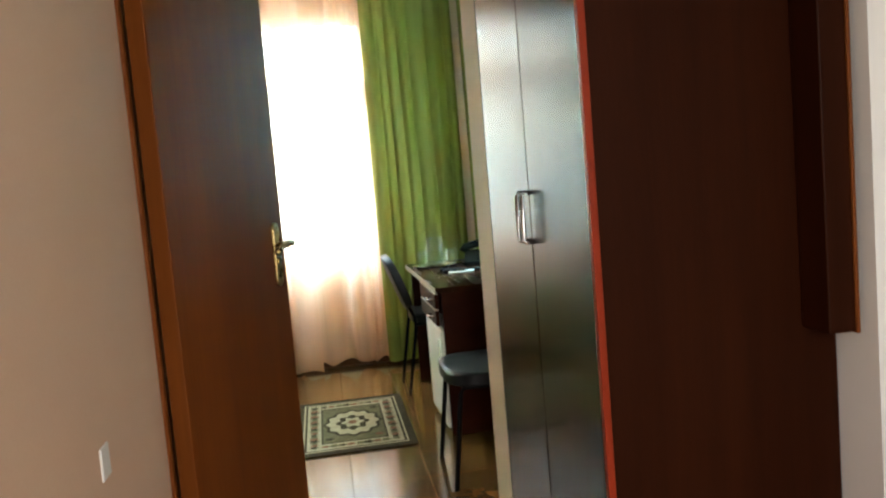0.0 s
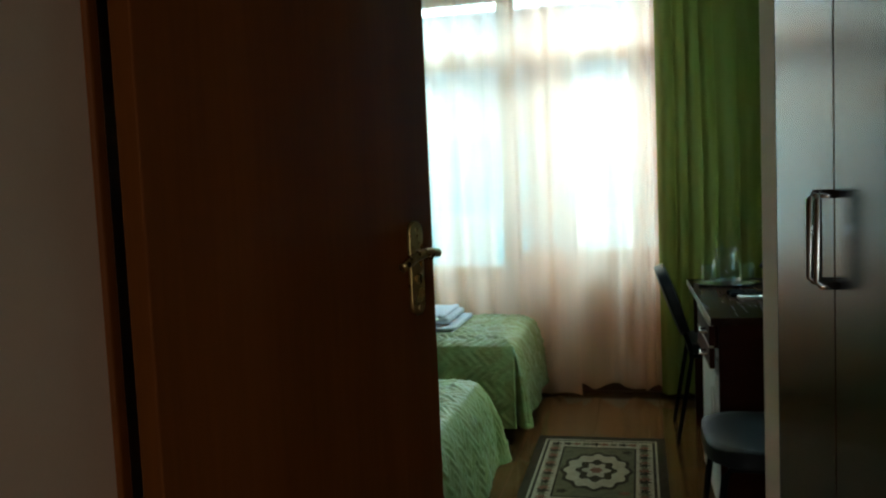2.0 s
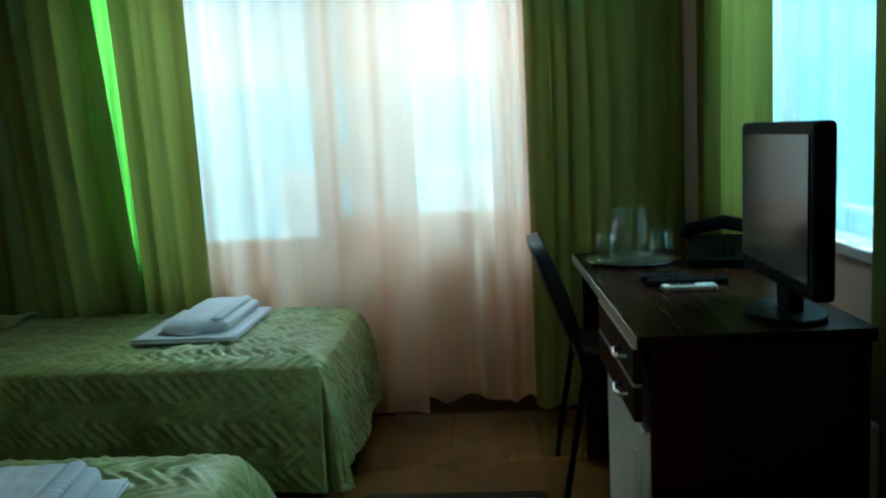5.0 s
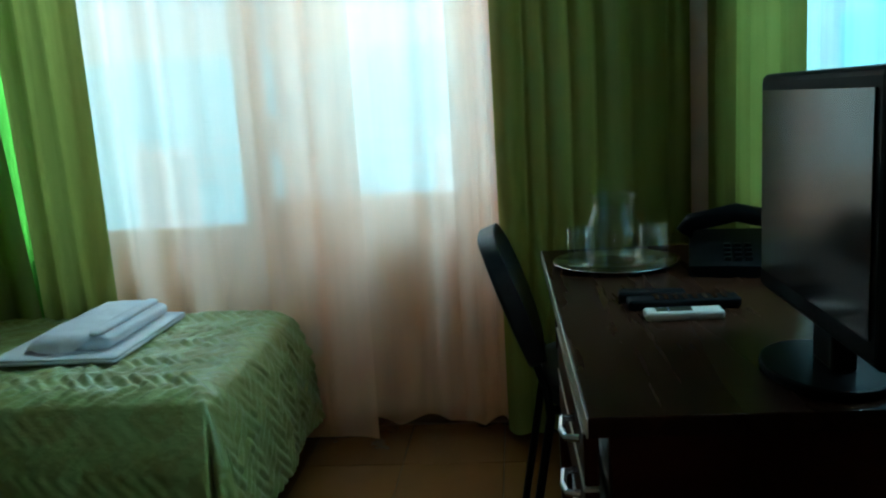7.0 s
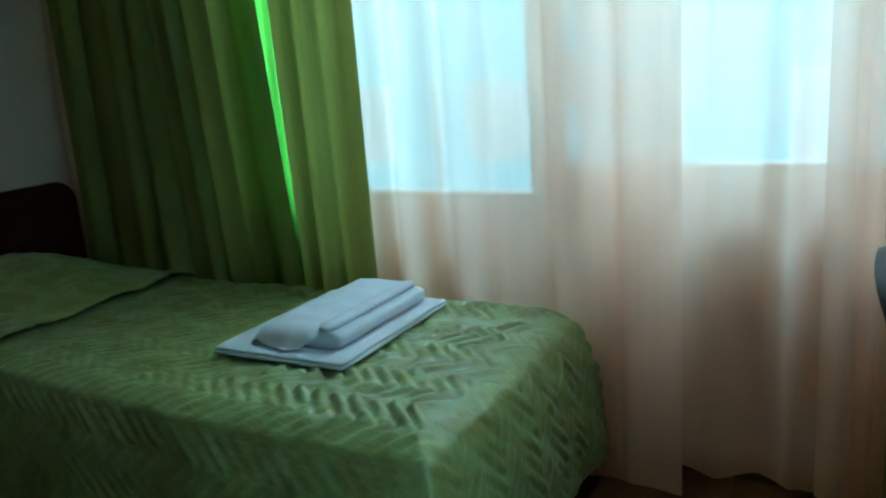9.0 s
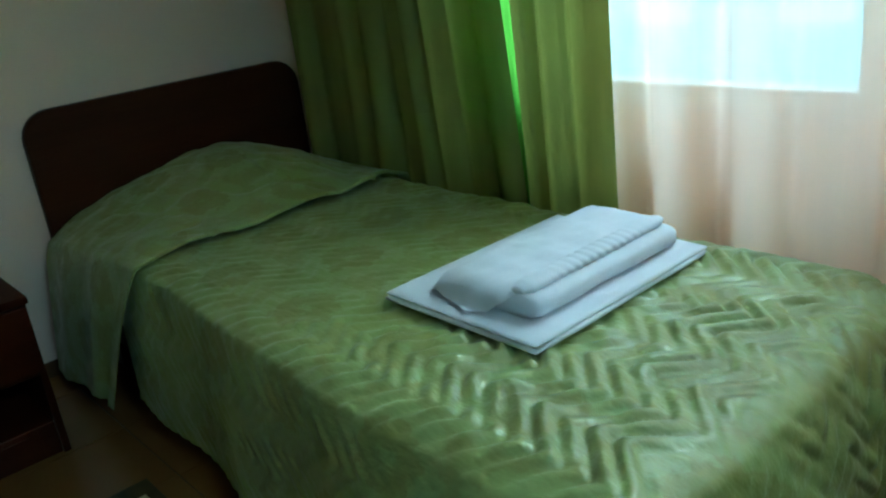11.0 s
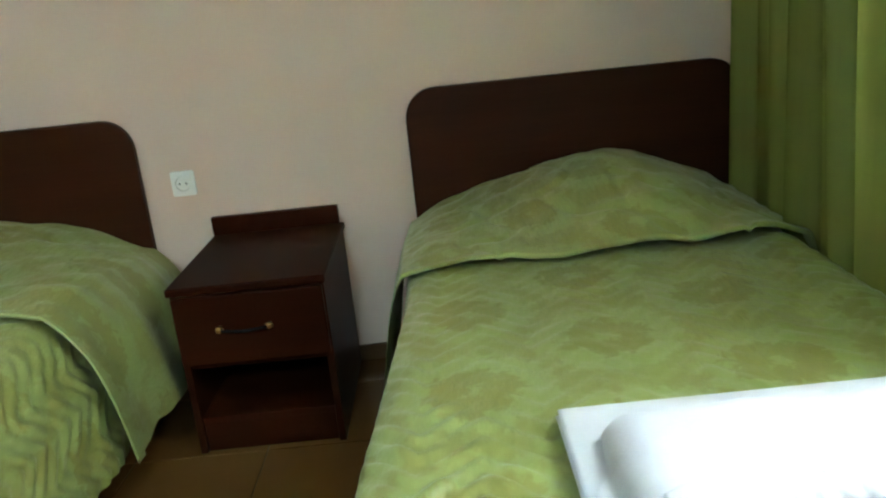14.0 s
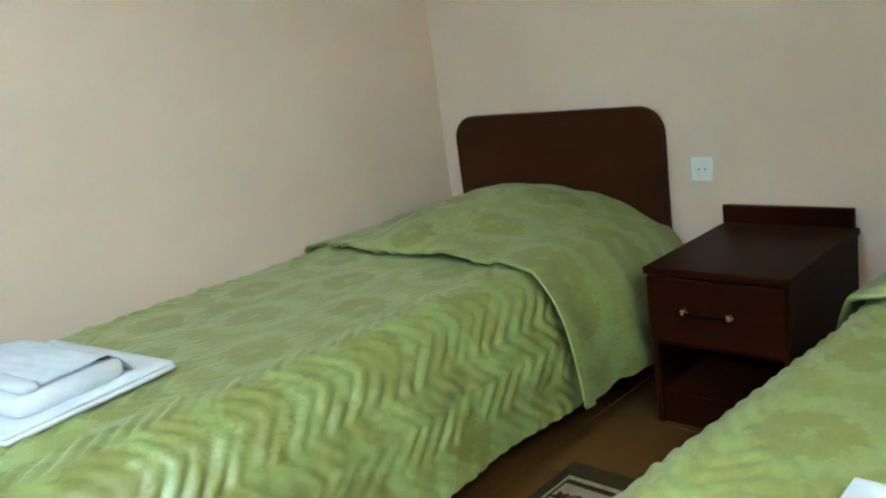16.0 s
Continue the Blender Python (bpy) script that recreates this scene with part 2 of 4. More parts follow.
def thin_glass(name):
    """Thin blown glass: clear, with a gloss that grows towards its edges."""
    m, nodes, links, bsdf = tree(name)
    nodes.remove(bsdf)
    clear, gloss, mix, rim = nodes.new("ShaderNodeBsdfTransparent"), nodes.new("ShaderNodeBsdfGlossy"), nodes.new("ShaderNodeMixShader"), nodes.new("ShaderNodeLayerWeight")
    clear.inputs["Color"].default_value = (0.97, 0.985, 0.98, 1)
    gloss.inputs["Roughness"].default_value = 0.03
    smear = noise_node(nodes, links, 60.0, 2.0)
    b = nodes.new("ShaderNodeBump")
    b.inputs["Strength"].default_value, b.inputs["Distance"].default_value = 0.05, 0.001
    links.new(smear.outputs["Fac"], b.inputs["Height"])
    links.new(b.outputs[0], gloss.inputs["Normal"])
    rim.inputs["Blend"].default_value = 0.13
    fade = nodes.new("ShaderNodeMapRange")
    fade.inputs[3].default_value, fade.inputs[4].default_value = 0.03, 0.9
    links.new(rim.outputs["Facing"], fade.inputs[0])
    links.new(fade.outputs[0], mix.inputs[0])
    links.new(clear.outputs[0], mix.inputs[1])
    links.new(gloss.outputs[0], mix.inputs[2])
    links.new(mix.outputs[0], nodes["Material Output"].inputs["Surface"])
    return m


M_TUMBLER = thin_glass("thin_clear_glass")
M_RUG_DARK = surface("rug_dark_pile", (0.026, 0.016, 0.006), (0.042, 0.027, 0.010), 0.95, scale=30, bump=0.6, bump_scale=500, spec=0.08)
M_RUG_LIGHT = surface("rug_cream_pile", (0.235, 0.175, 0.105), (0.325, 0.25, 0.16), 0.95, scale=30, bump=0.6, bump_scale=500, spec=0.08)
M_RUG_MID = surface("rug_olive_pile", (0.075, 0.057, 0.025), (0.11, 0.085, 0.04), 0.95, scale=30, bump=0.6, bump_scale=500, spec=0.08)
M_RUG_RED = surface("rug_rust_pile", (0.12, 0.045, 0.02), (0.16, 0.062, 0.03), 0.95, scale=30, bump=0.6, bump_scale=500, spec=0.08)
# Outdoor colours carry the cyan cast of the bright window view, not plain render.
M_FACADE = surface("far_render_cyan_cast", (0.22, 0.62, 0.76), (0.28, 0.69, 0.83), 0.9, scale=0.6)
M_FARPANE = surface("far_pane_cyan_cast", (0.34, 0.52, 0.58), (0.42, 0.60, 0.66), 0.3, scale=1)
M_EDGE = surface("pale_edge", (0.30, 0.24, 0.18), (0.40, 0.33, 0.26), 0.45, scale=12)
M_GROUND = surface("street", (0.12, 0.12, 0.115), (0.18, 0.18, 0.17), 0.9, scale=1.0)


# ---------- mesh helpers ----------
def mesh_from(bm, name, smooth=False):
    me = bpy.data.meshes.new(name)
    bm.normal_update()
    bm.to_mesh(me)
    bm.free()
    if smooth:
        me.polygons.foreach_set("use_smooth", [True] * len(me.polygons))
    return me


def part(name, bm, material, parent, label="", smooth=False):
    me = mesh_from(bm, name, smooth)
    me.materials.append(material)
    ob = new(name, me)
    if parent is not None:
        ob.parent = parent
    return tagged(ob, label)


def thing(name, label, category, at=(0, 0, 0), group="", rz=0.0):
    ob = new(name)
    ob.empty_display_size = 0.1
    ob.matrix_world = pose(at[0], at[1], at[2], 0, 0, rz)
    return tagged(ob, label, category, group)


def structure(name, bm, material, label="", smooth=False):
    ob = part(name, bm, material, None, label, smooth)
    return tagged(ob, kind="structure")


def box(bm, x0, x1, y0, y1, z0, z1, bevel=0.0, seg=2):
    r = bmesh.ops.create_cube(bm, size=1.0)
    vs = r["verts"]
    for v in vs:
        v.co = Vector(((x0 + x1) / 2 + v.co.x * (x1 - x0), (y0 + y1) / 2 + v.co.y * (y1 - y0), (z0 + z1) / 2 + v.co.z * (z1 - z0)))
    if bevel > 0:
        es = list({e for v in vs for e in v.link_edges})
        bmesh.ops.bevel(bm, geom=es, offset=bevel, segments=seg, affect="EDGES", profile=0.5)
    return bm


def bx(x0, x1, y0, y1, z0, z1, bevel=0.003, seg=2):
    return box(bmesh.new(), x0, x1, y0, y1, z0, z1, bevel, seg)


def lathe(profile, n=32, close=False):
    """Turn (radius, height) pairs about z."""
    bm = bmesh.new()
    rings = []
    for r, z in profile:
        rings.append([bm.verts.new((r * math.cos(2 * math.pi * k / n), r * math.sin(2 * math.pi * k / n), z)) for k in range(n)])
    for a, b in zip(rings, rings[1:]):
        for k in range(n):
            bm.faces.new((a[k], a[(k + 1) % n], b[(k + 1) % n], b[k]))
    if close:
        bm.faces.new(list(reversed(rings[0])))
        bm.faces.new(rings[-1])
    bmesh.ops.remove_doubles(bm, verts=bm.verts, dist=1e-6)
    bmesh.ops.recalc_face_normals(bm, faces=bm.faces)
    return bm


def tube(points, r, n=8, bm=None):
    """A round rod along points."""
    bm = bm or bmesh.new()
    pts = [Vector(p) for p in points]
    rings = []
    for i, p in enumerate(pts):
        d = (pts[min(i + 1, len(pts) - 1)] - pts[max(i - 1, 0)]).normalized()
        a = d.orthogonal().normalized() if abs(d.z) > 0.95 else d.cross(Vector((0, 0, 1))).normalized()
        b = d.cross(a)
        rings.append([bm.verts.new(p + r * (math.cos(2 * math.pi * k / n) * a + math.sin(2 * math.pi * k / n) * b)) for k in range(n)])
    for a, b in zip(rings, rings[1:]):
        for k in range(n):
            bm.faces.new((a[k], a[(k + 1) % n], b[(k + 1) % n], b[k]))
    bm.faces.new(list(reversed(rings[0])))
    bm.faces.new(rings[-1])
    bmesh.ops.recalc_face_normals(bm, faces=bm.faces)
    return bm


def grid_mesh(P, bm=None):
    """A sheet from an array of points, rows by columns."""
    bm = bm or bmesh.new()
    vs = [[bm.verts.new(p) for p in row] for row in P]
    for i in range(len(vs) - 1):
        for j in range(len(vs[0]) - 1):
            bm.faces.new((vs[i][j], vs[i][j + 1], vs[i + 1][j + 1], vs[i + 1][j]))
    return bm


def slab(outline, t0, t1, axis="z", bevel=0.0):
    """A plate with the given outline, t0 to t1 thick along an axis."""
    bm = bmesh.new()
    put = {"z": lambda a, b, c: (a, b, c), "x": lambda a, b, c: (c, a, b), "y": lambda a, b, c: (a, c, b)}[axis]
    lo = [bm.verts.new(put(a, b, t0)) for a, b in outline]
    hi = [bm.verts.new(put(a, b, t1)) for a, b in outline]
    n = len(outline)
    f1, f2 = bm.faces.new(lo), bm.faces.new(hi)
    for k in range(n):
        bm.faces.new((lo[k], lo[(k + 1) % n], hi[(k + 1) % n], hi[k]))
    bmesh.ops.recalc_face_normals(bm, faces=bm.faces)
    if bevel:
        bmesh.ops.bevel(bm, geom=[e for f in (f1, f2) for e in f.edges], offset=bevel, segments=2, affect="EDGES", profile=0.5)
    return bm


def rounded(a0, a1, b0, b1, r, seg=8, top_only=False):
    pts = []
    for ca, cb, start in ((a1 - r, b1 - r, 0), (a0 + r, b1 - r, 90), (a0 + r, b0 + r, 180), (a1 - r, b0 + r, 270)):
        if top_only and start >= 180:
            pts.append((a0, b0) if start == 180 else (a1, b0))
            continue
        for k in range(seg + 1):
            w = radians(start + 90 * k / seg)
            pts.append((ca + r * math.cos(w), cb + r * math.sin(w)))
    return pts


def wall_with_holes(name, axis, pos, thick, a0, a1, z0, z1, holes, material, label=""):
    """An upright wall along one axis, cut by openings (a0, a1, z0, z1)."""
    bm = bmesh.new()
    cuts = sorted({a0, a1, *[h[0] for h in holes], *[h[1] for h in holes]})
    for p, q in zip(cuts, cuts[1:]):
        spans, low = [], z0
        for h in sorted([h for h in holes if h[0] <= p + 1e-6 and h[1] >= q - 1e-6], key=lambda h: h[2]):
            if h[2] > low:
                spans.append((low, h[2]))
            low = h[3]
        if low < z1:
            spans.append((low, z1))
        for s0, s1 in spans:
            if axis == "x":
                box(bm, p, q, pos, pos + thick, s0, s1)
            else:
                box(bm, pos, pos + thick, p, q, s0, s1)
    bmesh.ops.remove_doubles(bm, verts=bm.verts, dist=1e-5)
    return structure(name, bm, material, label)


# ---------- structure ----------
X_LEFT, X_RIGHT, Y_WIN, H = -2.535, 1.06, 2.16, 2.65
FLOOR_BM = bmesh.new()
for rect in ((-2.735, 1.28, -0.68, 2.36), (-1.9, 2.2, -5.2, -2.2), (-1.9, 1.28, -2.2, -0.68)):
    box(FLOOR_BM, *rect, -0.12, -0.004)
floor = structure("floor", FLOOR_BM, M_GROUT, "beige glossy ceramic tile floor with thin joints")
CEIL_BM = bmesh.new()
for rect in ((-2.735, 1.28, -0.68, 2.38), (-1.9, 2.2, -5.2, -2.2), (-1.9, 1.28, -2.2, -0.68)):
    box(CEIL_BM, *rect, H, H + 0.15)
structure("ceiling", CEIL_BM, M_CEIL)
wall_with_holes("wall_window", "x", Y_WIN, 0.22, -2.75, 1.28, 0, H, [(-1.62, -0.556, 0.72, 2.42), (-0.55, 0.35, 0.02, 2.42)], M_WALL)
wall_with_holes("wall_left", "y", X_LEFT - 0.2, 0.2, -0.49, Y_WIN, 0, H, [], M_WALL)
wall_with_holes("wall_right", "y", X_RIGHT, 0.22, -0.68, Y_WIN, 0, H, [(0.50, 1.70, 0.87, 2.35)], M_WALL)
wall_with_holes("wall_bath_back", "x", -0.65, 0.16, X_LEFT - 0.2, -0.75, 0, H, [], M_WALL)
wall_with_holes("wall_bath_end", "x", -0.78, 0.1, -0.75, -0.53, 0, H, [], M_HALL)
wall_with_holes("wall_hall_left", "y", -0.53, 0.11, -5.2, -0.68, 0, H, [(-1.94, -1.24, 0, 2.04)], M_HALL)
wall_with_holes("wall_bath_far", "y", -1.9, 0.1, -5.2, -0.65, 0, H, [], M_WHITE_WALL)
structure("wall_nib", bx(0.50, 1.28, -1.0, -0.68, 0, H, 0.004), M_HALL)
wall_with_holes("wall_alcove", "y", 1.0, 0.28, -2.05, -1.0, 0, H, [], M_WALL)
wall_with_holes("wall_hall_front", "x", -2.2, 0.15, 1.0, 2.2, 0, H, [], M_WHITE_WALL)
# The opening is invented to match the corridor fill lamp; it stays unseen.
wall_with_holes("wall_hall_back", "x", -5.2, 0.15, -1.8, 2.05, 0, H, [(-0.2, 0.4, 0.92, 2.18)], M_WHITE_WALL)
wall_with_holes("wall_hall_right", "y", 2.05, 0.15, -5.2, -2.2, 0, H, [], M_WHITE_WALL)


# ---------- windows and outside ----------
def window_unit(name, label, x0, x1, z0, z1, y, bars, panel=None, posts=()):
    """A white frame with sashes; bars are heights of cross rails; panel is the height of a solid lower panel."""
    w = tagged(thing(name, label, "window", (x0, y, z0)), kind="structure")
    wd, ht, f = x1 - x0, z1 - z0, 0.03
    for nm, b in (("frame_jamb", (0, f, 0, ht)), ("frame_jamb", (wd - f, wd, 0, ht)), ("frame_head", (f, wd - f, ht - f, ht)), ("frame_sill", (f, wd - f, 0, f))):
        part(nm, bx(b[0], b[1], 0, 0.07, b[2], b[3], 0.004), M_PVC, w)
    for p in posts:
        part("mullion", bx(p - x0 - 0.045, p - x0 + 0.045, -0.003, 0.067, f, ht - f, 0.004), M_PVC, w)
    zs = [f] + [v - z0 for v in bars] + [ht - f]
    for k, b in enumerate(bars):
        part("rail", bx(f, wd - f, -0.006, 0.07, b - z0 - 0.035, b - z0 + 0.035, 0.005), M_PVC, w)
    for k, (a, b) in enumerate(zip(zs, zs[1:])):
        a, b = a + (0.035 if k else 0), b - (0.035 if k < len(zs) - 2 else 0)
        if panel is not None and k == 0:
            part("lower_panel", bx(f, wd - f, 0.02, 0.05, a, b, 0.004), M_PVC, w)
            continue
        s = 0.02
        sash = bmesh.new()
        box(sash, f, f + s, 0.004, 0.06, a, b, 0.003)
        box(sash, wd - f - s, wd - f, 0.004, 0.06, a, b, 0.003)
        box(sash, f + s, wd - f - s, 0.006, 0.058, a, a + s, 0.003)
        box(sash, f + s, wd - f - s, 0.006, 0.058, b - s, b, 0.003)
        part("sash", sash, M_PVC, w)
        p = part("pane", bx(f + s, wd - f - s, 0.028, 0.032, a + s, b - s, 0), M_GLASS, w)
        p.visible_shadow = False
    return w


window_unit("window_1", "white plastic window with an upper fanlight", -1.62, -0.556, 0.72, 2.42, Y_WIN + 0.008, [2.03])
door_w = window_unit("balcony_door", "white plastic balcony door with glazed top and solid lower panel", -0.55, 0.35, 0.02, 2.42, Y_WIN + 0.008, [0.80, 2.03], panel=0.80)
part("door_handle", bx(0.075, 0.095, -0.05, 0.0, 1.0, 1.13, 0.006), M_WHITEPL, door_w)
side = tagged(thing("window_2", "white plastic side window above the desk", "window", (X_RIGHT + 0.07, 0.50, 0.87)), kind="structure")
for nm, b in (("frame_jamb", (0, 0.06, 0, 1.48)), ("frame_jamb", (1.14, 1.2, 0, 1.48)), ("frame_head", (0.06, 1.14, 1.42, 1.48)), ("frame_sill", (0.06, 1.14, 0, 0.06)), ("mullion", (0.57, 0.63, 0.06, 1.42))):
    part(nm, bx(0, 0.07, b[0], b[1], b[2], b[3], 0.004), M_PVC, side)
for a, b in ((0.06, 0.57), (0.63, 1.14)):
    p = part("pane", bx(0.03, 0.034, a, b, 0.06, 1.42, 0), M_GLASS, side)
    p.visible_shadow = False
tagged(part("window_sill", bx(X_RIGHT - 0.03, X_RIGHT + 0.07, 0.44, 1.76, 0.835, 0.867, 0.006), M_PVC, None), "white window sill board behind the desk", "window sill", kind="structure")

structure("ground", bx(-400, 400, -400, 400, -6.2, -6.0, 0), M_GROUND)


def house(name, label, at, wd, dp, ht, rz, cols, rows):
    h = thing(name, label, "building", at, rz=rz)
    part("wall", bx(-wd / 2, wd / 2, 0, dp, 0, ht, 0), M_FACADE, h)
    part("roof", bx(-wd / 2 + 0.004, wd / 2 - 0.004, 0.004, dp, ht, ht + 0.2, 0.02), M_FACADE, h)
    for c in range(cols):
        for r in range(rows):
            x = -wd / 2 + (c + 0.5) * wd / cols
            z = 1.0 + r * ht / rows
            w = part("window", bx(x - 0.62, x + 0.62, -0.03, 0.0, z, z + 1.5, 0.01), M_PVC, h)
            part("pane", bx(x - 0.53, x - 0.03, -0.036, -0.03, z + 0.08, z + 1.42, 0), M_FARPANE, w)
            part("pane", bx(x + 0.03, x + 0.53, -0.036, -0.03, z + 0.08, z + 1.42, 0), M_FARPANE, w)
    return h


# Both houses wear the cyan daylight cast in their wall and pane colours.
house("apartment_building", "rendered apartment building across the street, cyan daylight cast in its colour", (1.0, 15.0, -6.0), 24, 10, 8.1, 0, 8, 2)
house("apartment_building", "rendered building beside the street, cyan daylight cast in its colour", (17.0, 2.0, -6.0), 20, 9, 8.1, -90, 6, 2)

rail = thing("balcony_railing", "white metal balcony railing outside the window", "railing", (-1.5, 3.2, 0))
for z in (0.86, 0.95, 1.04):
    part("rail", tube([(0, 0, z), (3.0, 0, z)], 0.007), M_WHITEPL, rail)
for k in range(4):
    part("post", tube([(0.05 + k * 0.96, 0, -0.04), (0.05 + k * 0.96, 0, 1.06)], 0.016), M_PVC, rail)
structure("balcony_slab", bx(-1.7, 1.7, Y_WIN + 0.24, 3.35, -0.2, -0.04, 0.01), M_FACADE, "concrete balcony floor")


# ---------- curtains ----------
def curtain(name, label, material, a0, a1, z0, z1, depth, folds, amp, along="x", seed=0, lean0=0.0, lean1=0.0, hem=0.0, category="curtain", depth_end=None, pleated=False):
    """A hanging cloth; lean0 and lean1 move its two edges at the top. Pleated cloth hangs in uneven round columns with narrow valleys."""
    rnd = random.Random(seed)
    waves = [(folds * (0.55 + 0.9 * rnd.random()), rnd.random() * 6.28, 0.4 + rnd.random()) for _ in range(5)]
    widths = [0.6 + 0.75 * rnd.random() for _ in range(max(2, round(folds)))]
    total, edges = sum(widths), [0.0]
    for w in widths:
        edges.append(edges[-1] + w / total)
    depths = [0.45 + 0.75 * rnd.random() for _ in widths]
    sways = [(rnd.random() - 0.5) * 0.07 for _ in widths]
    n, rows = int(abs(a1 - a0) / (0.007 if pleated else 0.011)), 30
    P = []
    for i in range(rows + 1):
        v = i / rows
        z = z0 + (z1 - z0) * v
        row = []
        for j in range(n + 1):
            u = j / n
            if pleated:
                q = min(max(u + 0.5 * noise.noise(Vector((u * 2.2, v * 1.3, seed))) * 0.12 * min(1.0, 8 * u, 8 * (1 - u)), 0.0), 0.99999)
                k = max(m for m in range(len(widths)) if edges[m] <= q)
                w = (q - edges[k]) / (edges[k + 1] - edges[k])
                w = min(max(w + sways[k] * math.sin(3.0 * v + k) * math.sin(math.pi * w), 0.0), 1.0)
                deep = depths[k] * (0.8 + 0.35 * math.sin(1.7 * v + 2.1 * k))
                d = -(1.7 * deep * math.sin(math.pi * w) ** 0.7 - 0.6) + 0.22 * noise.noise(Vector((u * 16, v * 2.0, seed + 4.0)))
                side = 0.0
            else:
                d = sum(s * math.sin(6.283 * f * u + ph + 0.35 * math.sin(2.2 * v + ph)) for f, ph, s in waves) / 2.2
                d = math.copysign(abs(d) ** 0.75, d)
                side = 0.35 * amp * math.cos(6.283 * folds * u + waves[0][1])
            base = depth + ((depth_end - depth) * u if depth_end is not None else 0.0)
            swing = 1.0 - 0.25 * v
            a = a0 + (a1 - a0) * u + v * (lean0 * (1 - u) + lean1 * u) + side
            zz = z + (hem * math.sin(6.283 * folds * 0.8 * u + 1.3) * (1 - i / 3) if i < 3 else 0)
            row.append((a, base + amp * d * swing, zz) if along == "x" else (base + amp * d * swing, a, zz))
        P.append(row)
    ob = thing(name, label, category, (0, 0, 0))
    part("cloth", grid_mesh(P[:-1]), material, ob, smooth=True)
    part("header_tape", grid_mesh(P[-2:]), material, ob, smooth=True)
    return ob


curtain("drape", "heavy green satin drape hanging by the bed head", M_DRAPE, -2.42, -1.34, 0.04, 2.56, 2.09, 10, 0.033, seed=3, depth_end=2.05, lean1=-0.195, pleated=True)
curtain("drape", "heavy green satin drape at the window's edge", M_DRAPE, -1.365, -1.055, 0.04, 2.56, 2.075, 3, 0.036, seed=7, depth_end=2.01, lean0=-0.07, lean1=-0.02, pleated=True)
curtain("thin_drape", "bright green thin curtain cloth glowing between the drapes", M_DRAPE_THIN, -1.54, -1.365, 0.04, 2.56, 2.125, 3.5, 0.008, seed=21)
curtain("drape", "heavy green satin drape drawn beside the balcony door", M_DRAPE, 0.31, 0.93, 0.04, 2.56, 1.95, 7, 0.042, seed=5, pleated=True)
curtain("drape", "heavy green drape at the corner of the side window", M_DRAPE, 1.13, 2.03, 0.04, 2.56, 0.985, 6, 0.024, along="y", seed=8, pleated=True)
curtain("drape", "heavy green drape beside the side window", M_DRAPE, 0.02, 0.46, 0.04, 2.56, 0.985, 4, 0.024, along="y", seed=9, pleated=True)
curtain("sheer_curtain", "cream sheer net curtain over the window", M_SHEER, -1.12, -0.15, 0.022, 2.58, 2.06, 5.5, 0.032, seed=12, hem=0.012, depth_end=1.97)
curtain("sheer_curtain", "cream sheer net curtain over the balcony door", M_SHEER, -0.43, 0.42, 0.05, 2.58, 2.07, 4.5, 0.034, seed=16, hem=0.025, depth_end=2.05)
curtain("sheer_curtain", "gathered cream sheer net curtain beside the balcony door", M_SHEER, 0.17, 0.44, 0.05, 2.58, 2.02, 3.0, 0.026, seed=18, hem=0.02)
curtain("sheer_curtain", "pale sheer net curtain over the side window", M_SHEER_COOL, 0.3, 1.9, 0.872, 2.58, 1.03, 9, 0.014, along="y", seed=14)
for nm, pts in (("curtain_rail", [(-2.5, 2.04, 2.6), (1.0, 2.0, 2.6)]), ("curtain_rail", [(0.98, 0.2, 2.6), (0.98, 2.0, 2.6)])):
    tagged(part(nm, tube(pts, 0.014), M_WHITEPL, None), "white curtain rail under the ceiling", "curtain rail")


# ---------- beds ----------
def tri(v):
    return abs((v % 1.0) * 2 - 1)


def quilt(s, t):
    """Height of the stitched zigzag puffing, s along the bed and t across it."""
    zig = s / 0.047 + 1.75 * tri(t / 0.15) + 0.28 * noise.noise(Vector((s * 6, t * 6, 5.0)))
    bulge = abs(math.sin(math.pi * zig)) ** 0.75
    n = noise.noise(Vector((s * 7, t * 7, 0.3)))
    broken = 0.8 + 1.0 * noise.noise(Vector((s * 20, t * 20, 7.7)))
    return (0.0125 + 0.008 * n) * bulge * min(max(broken, 0.15), 1.15)


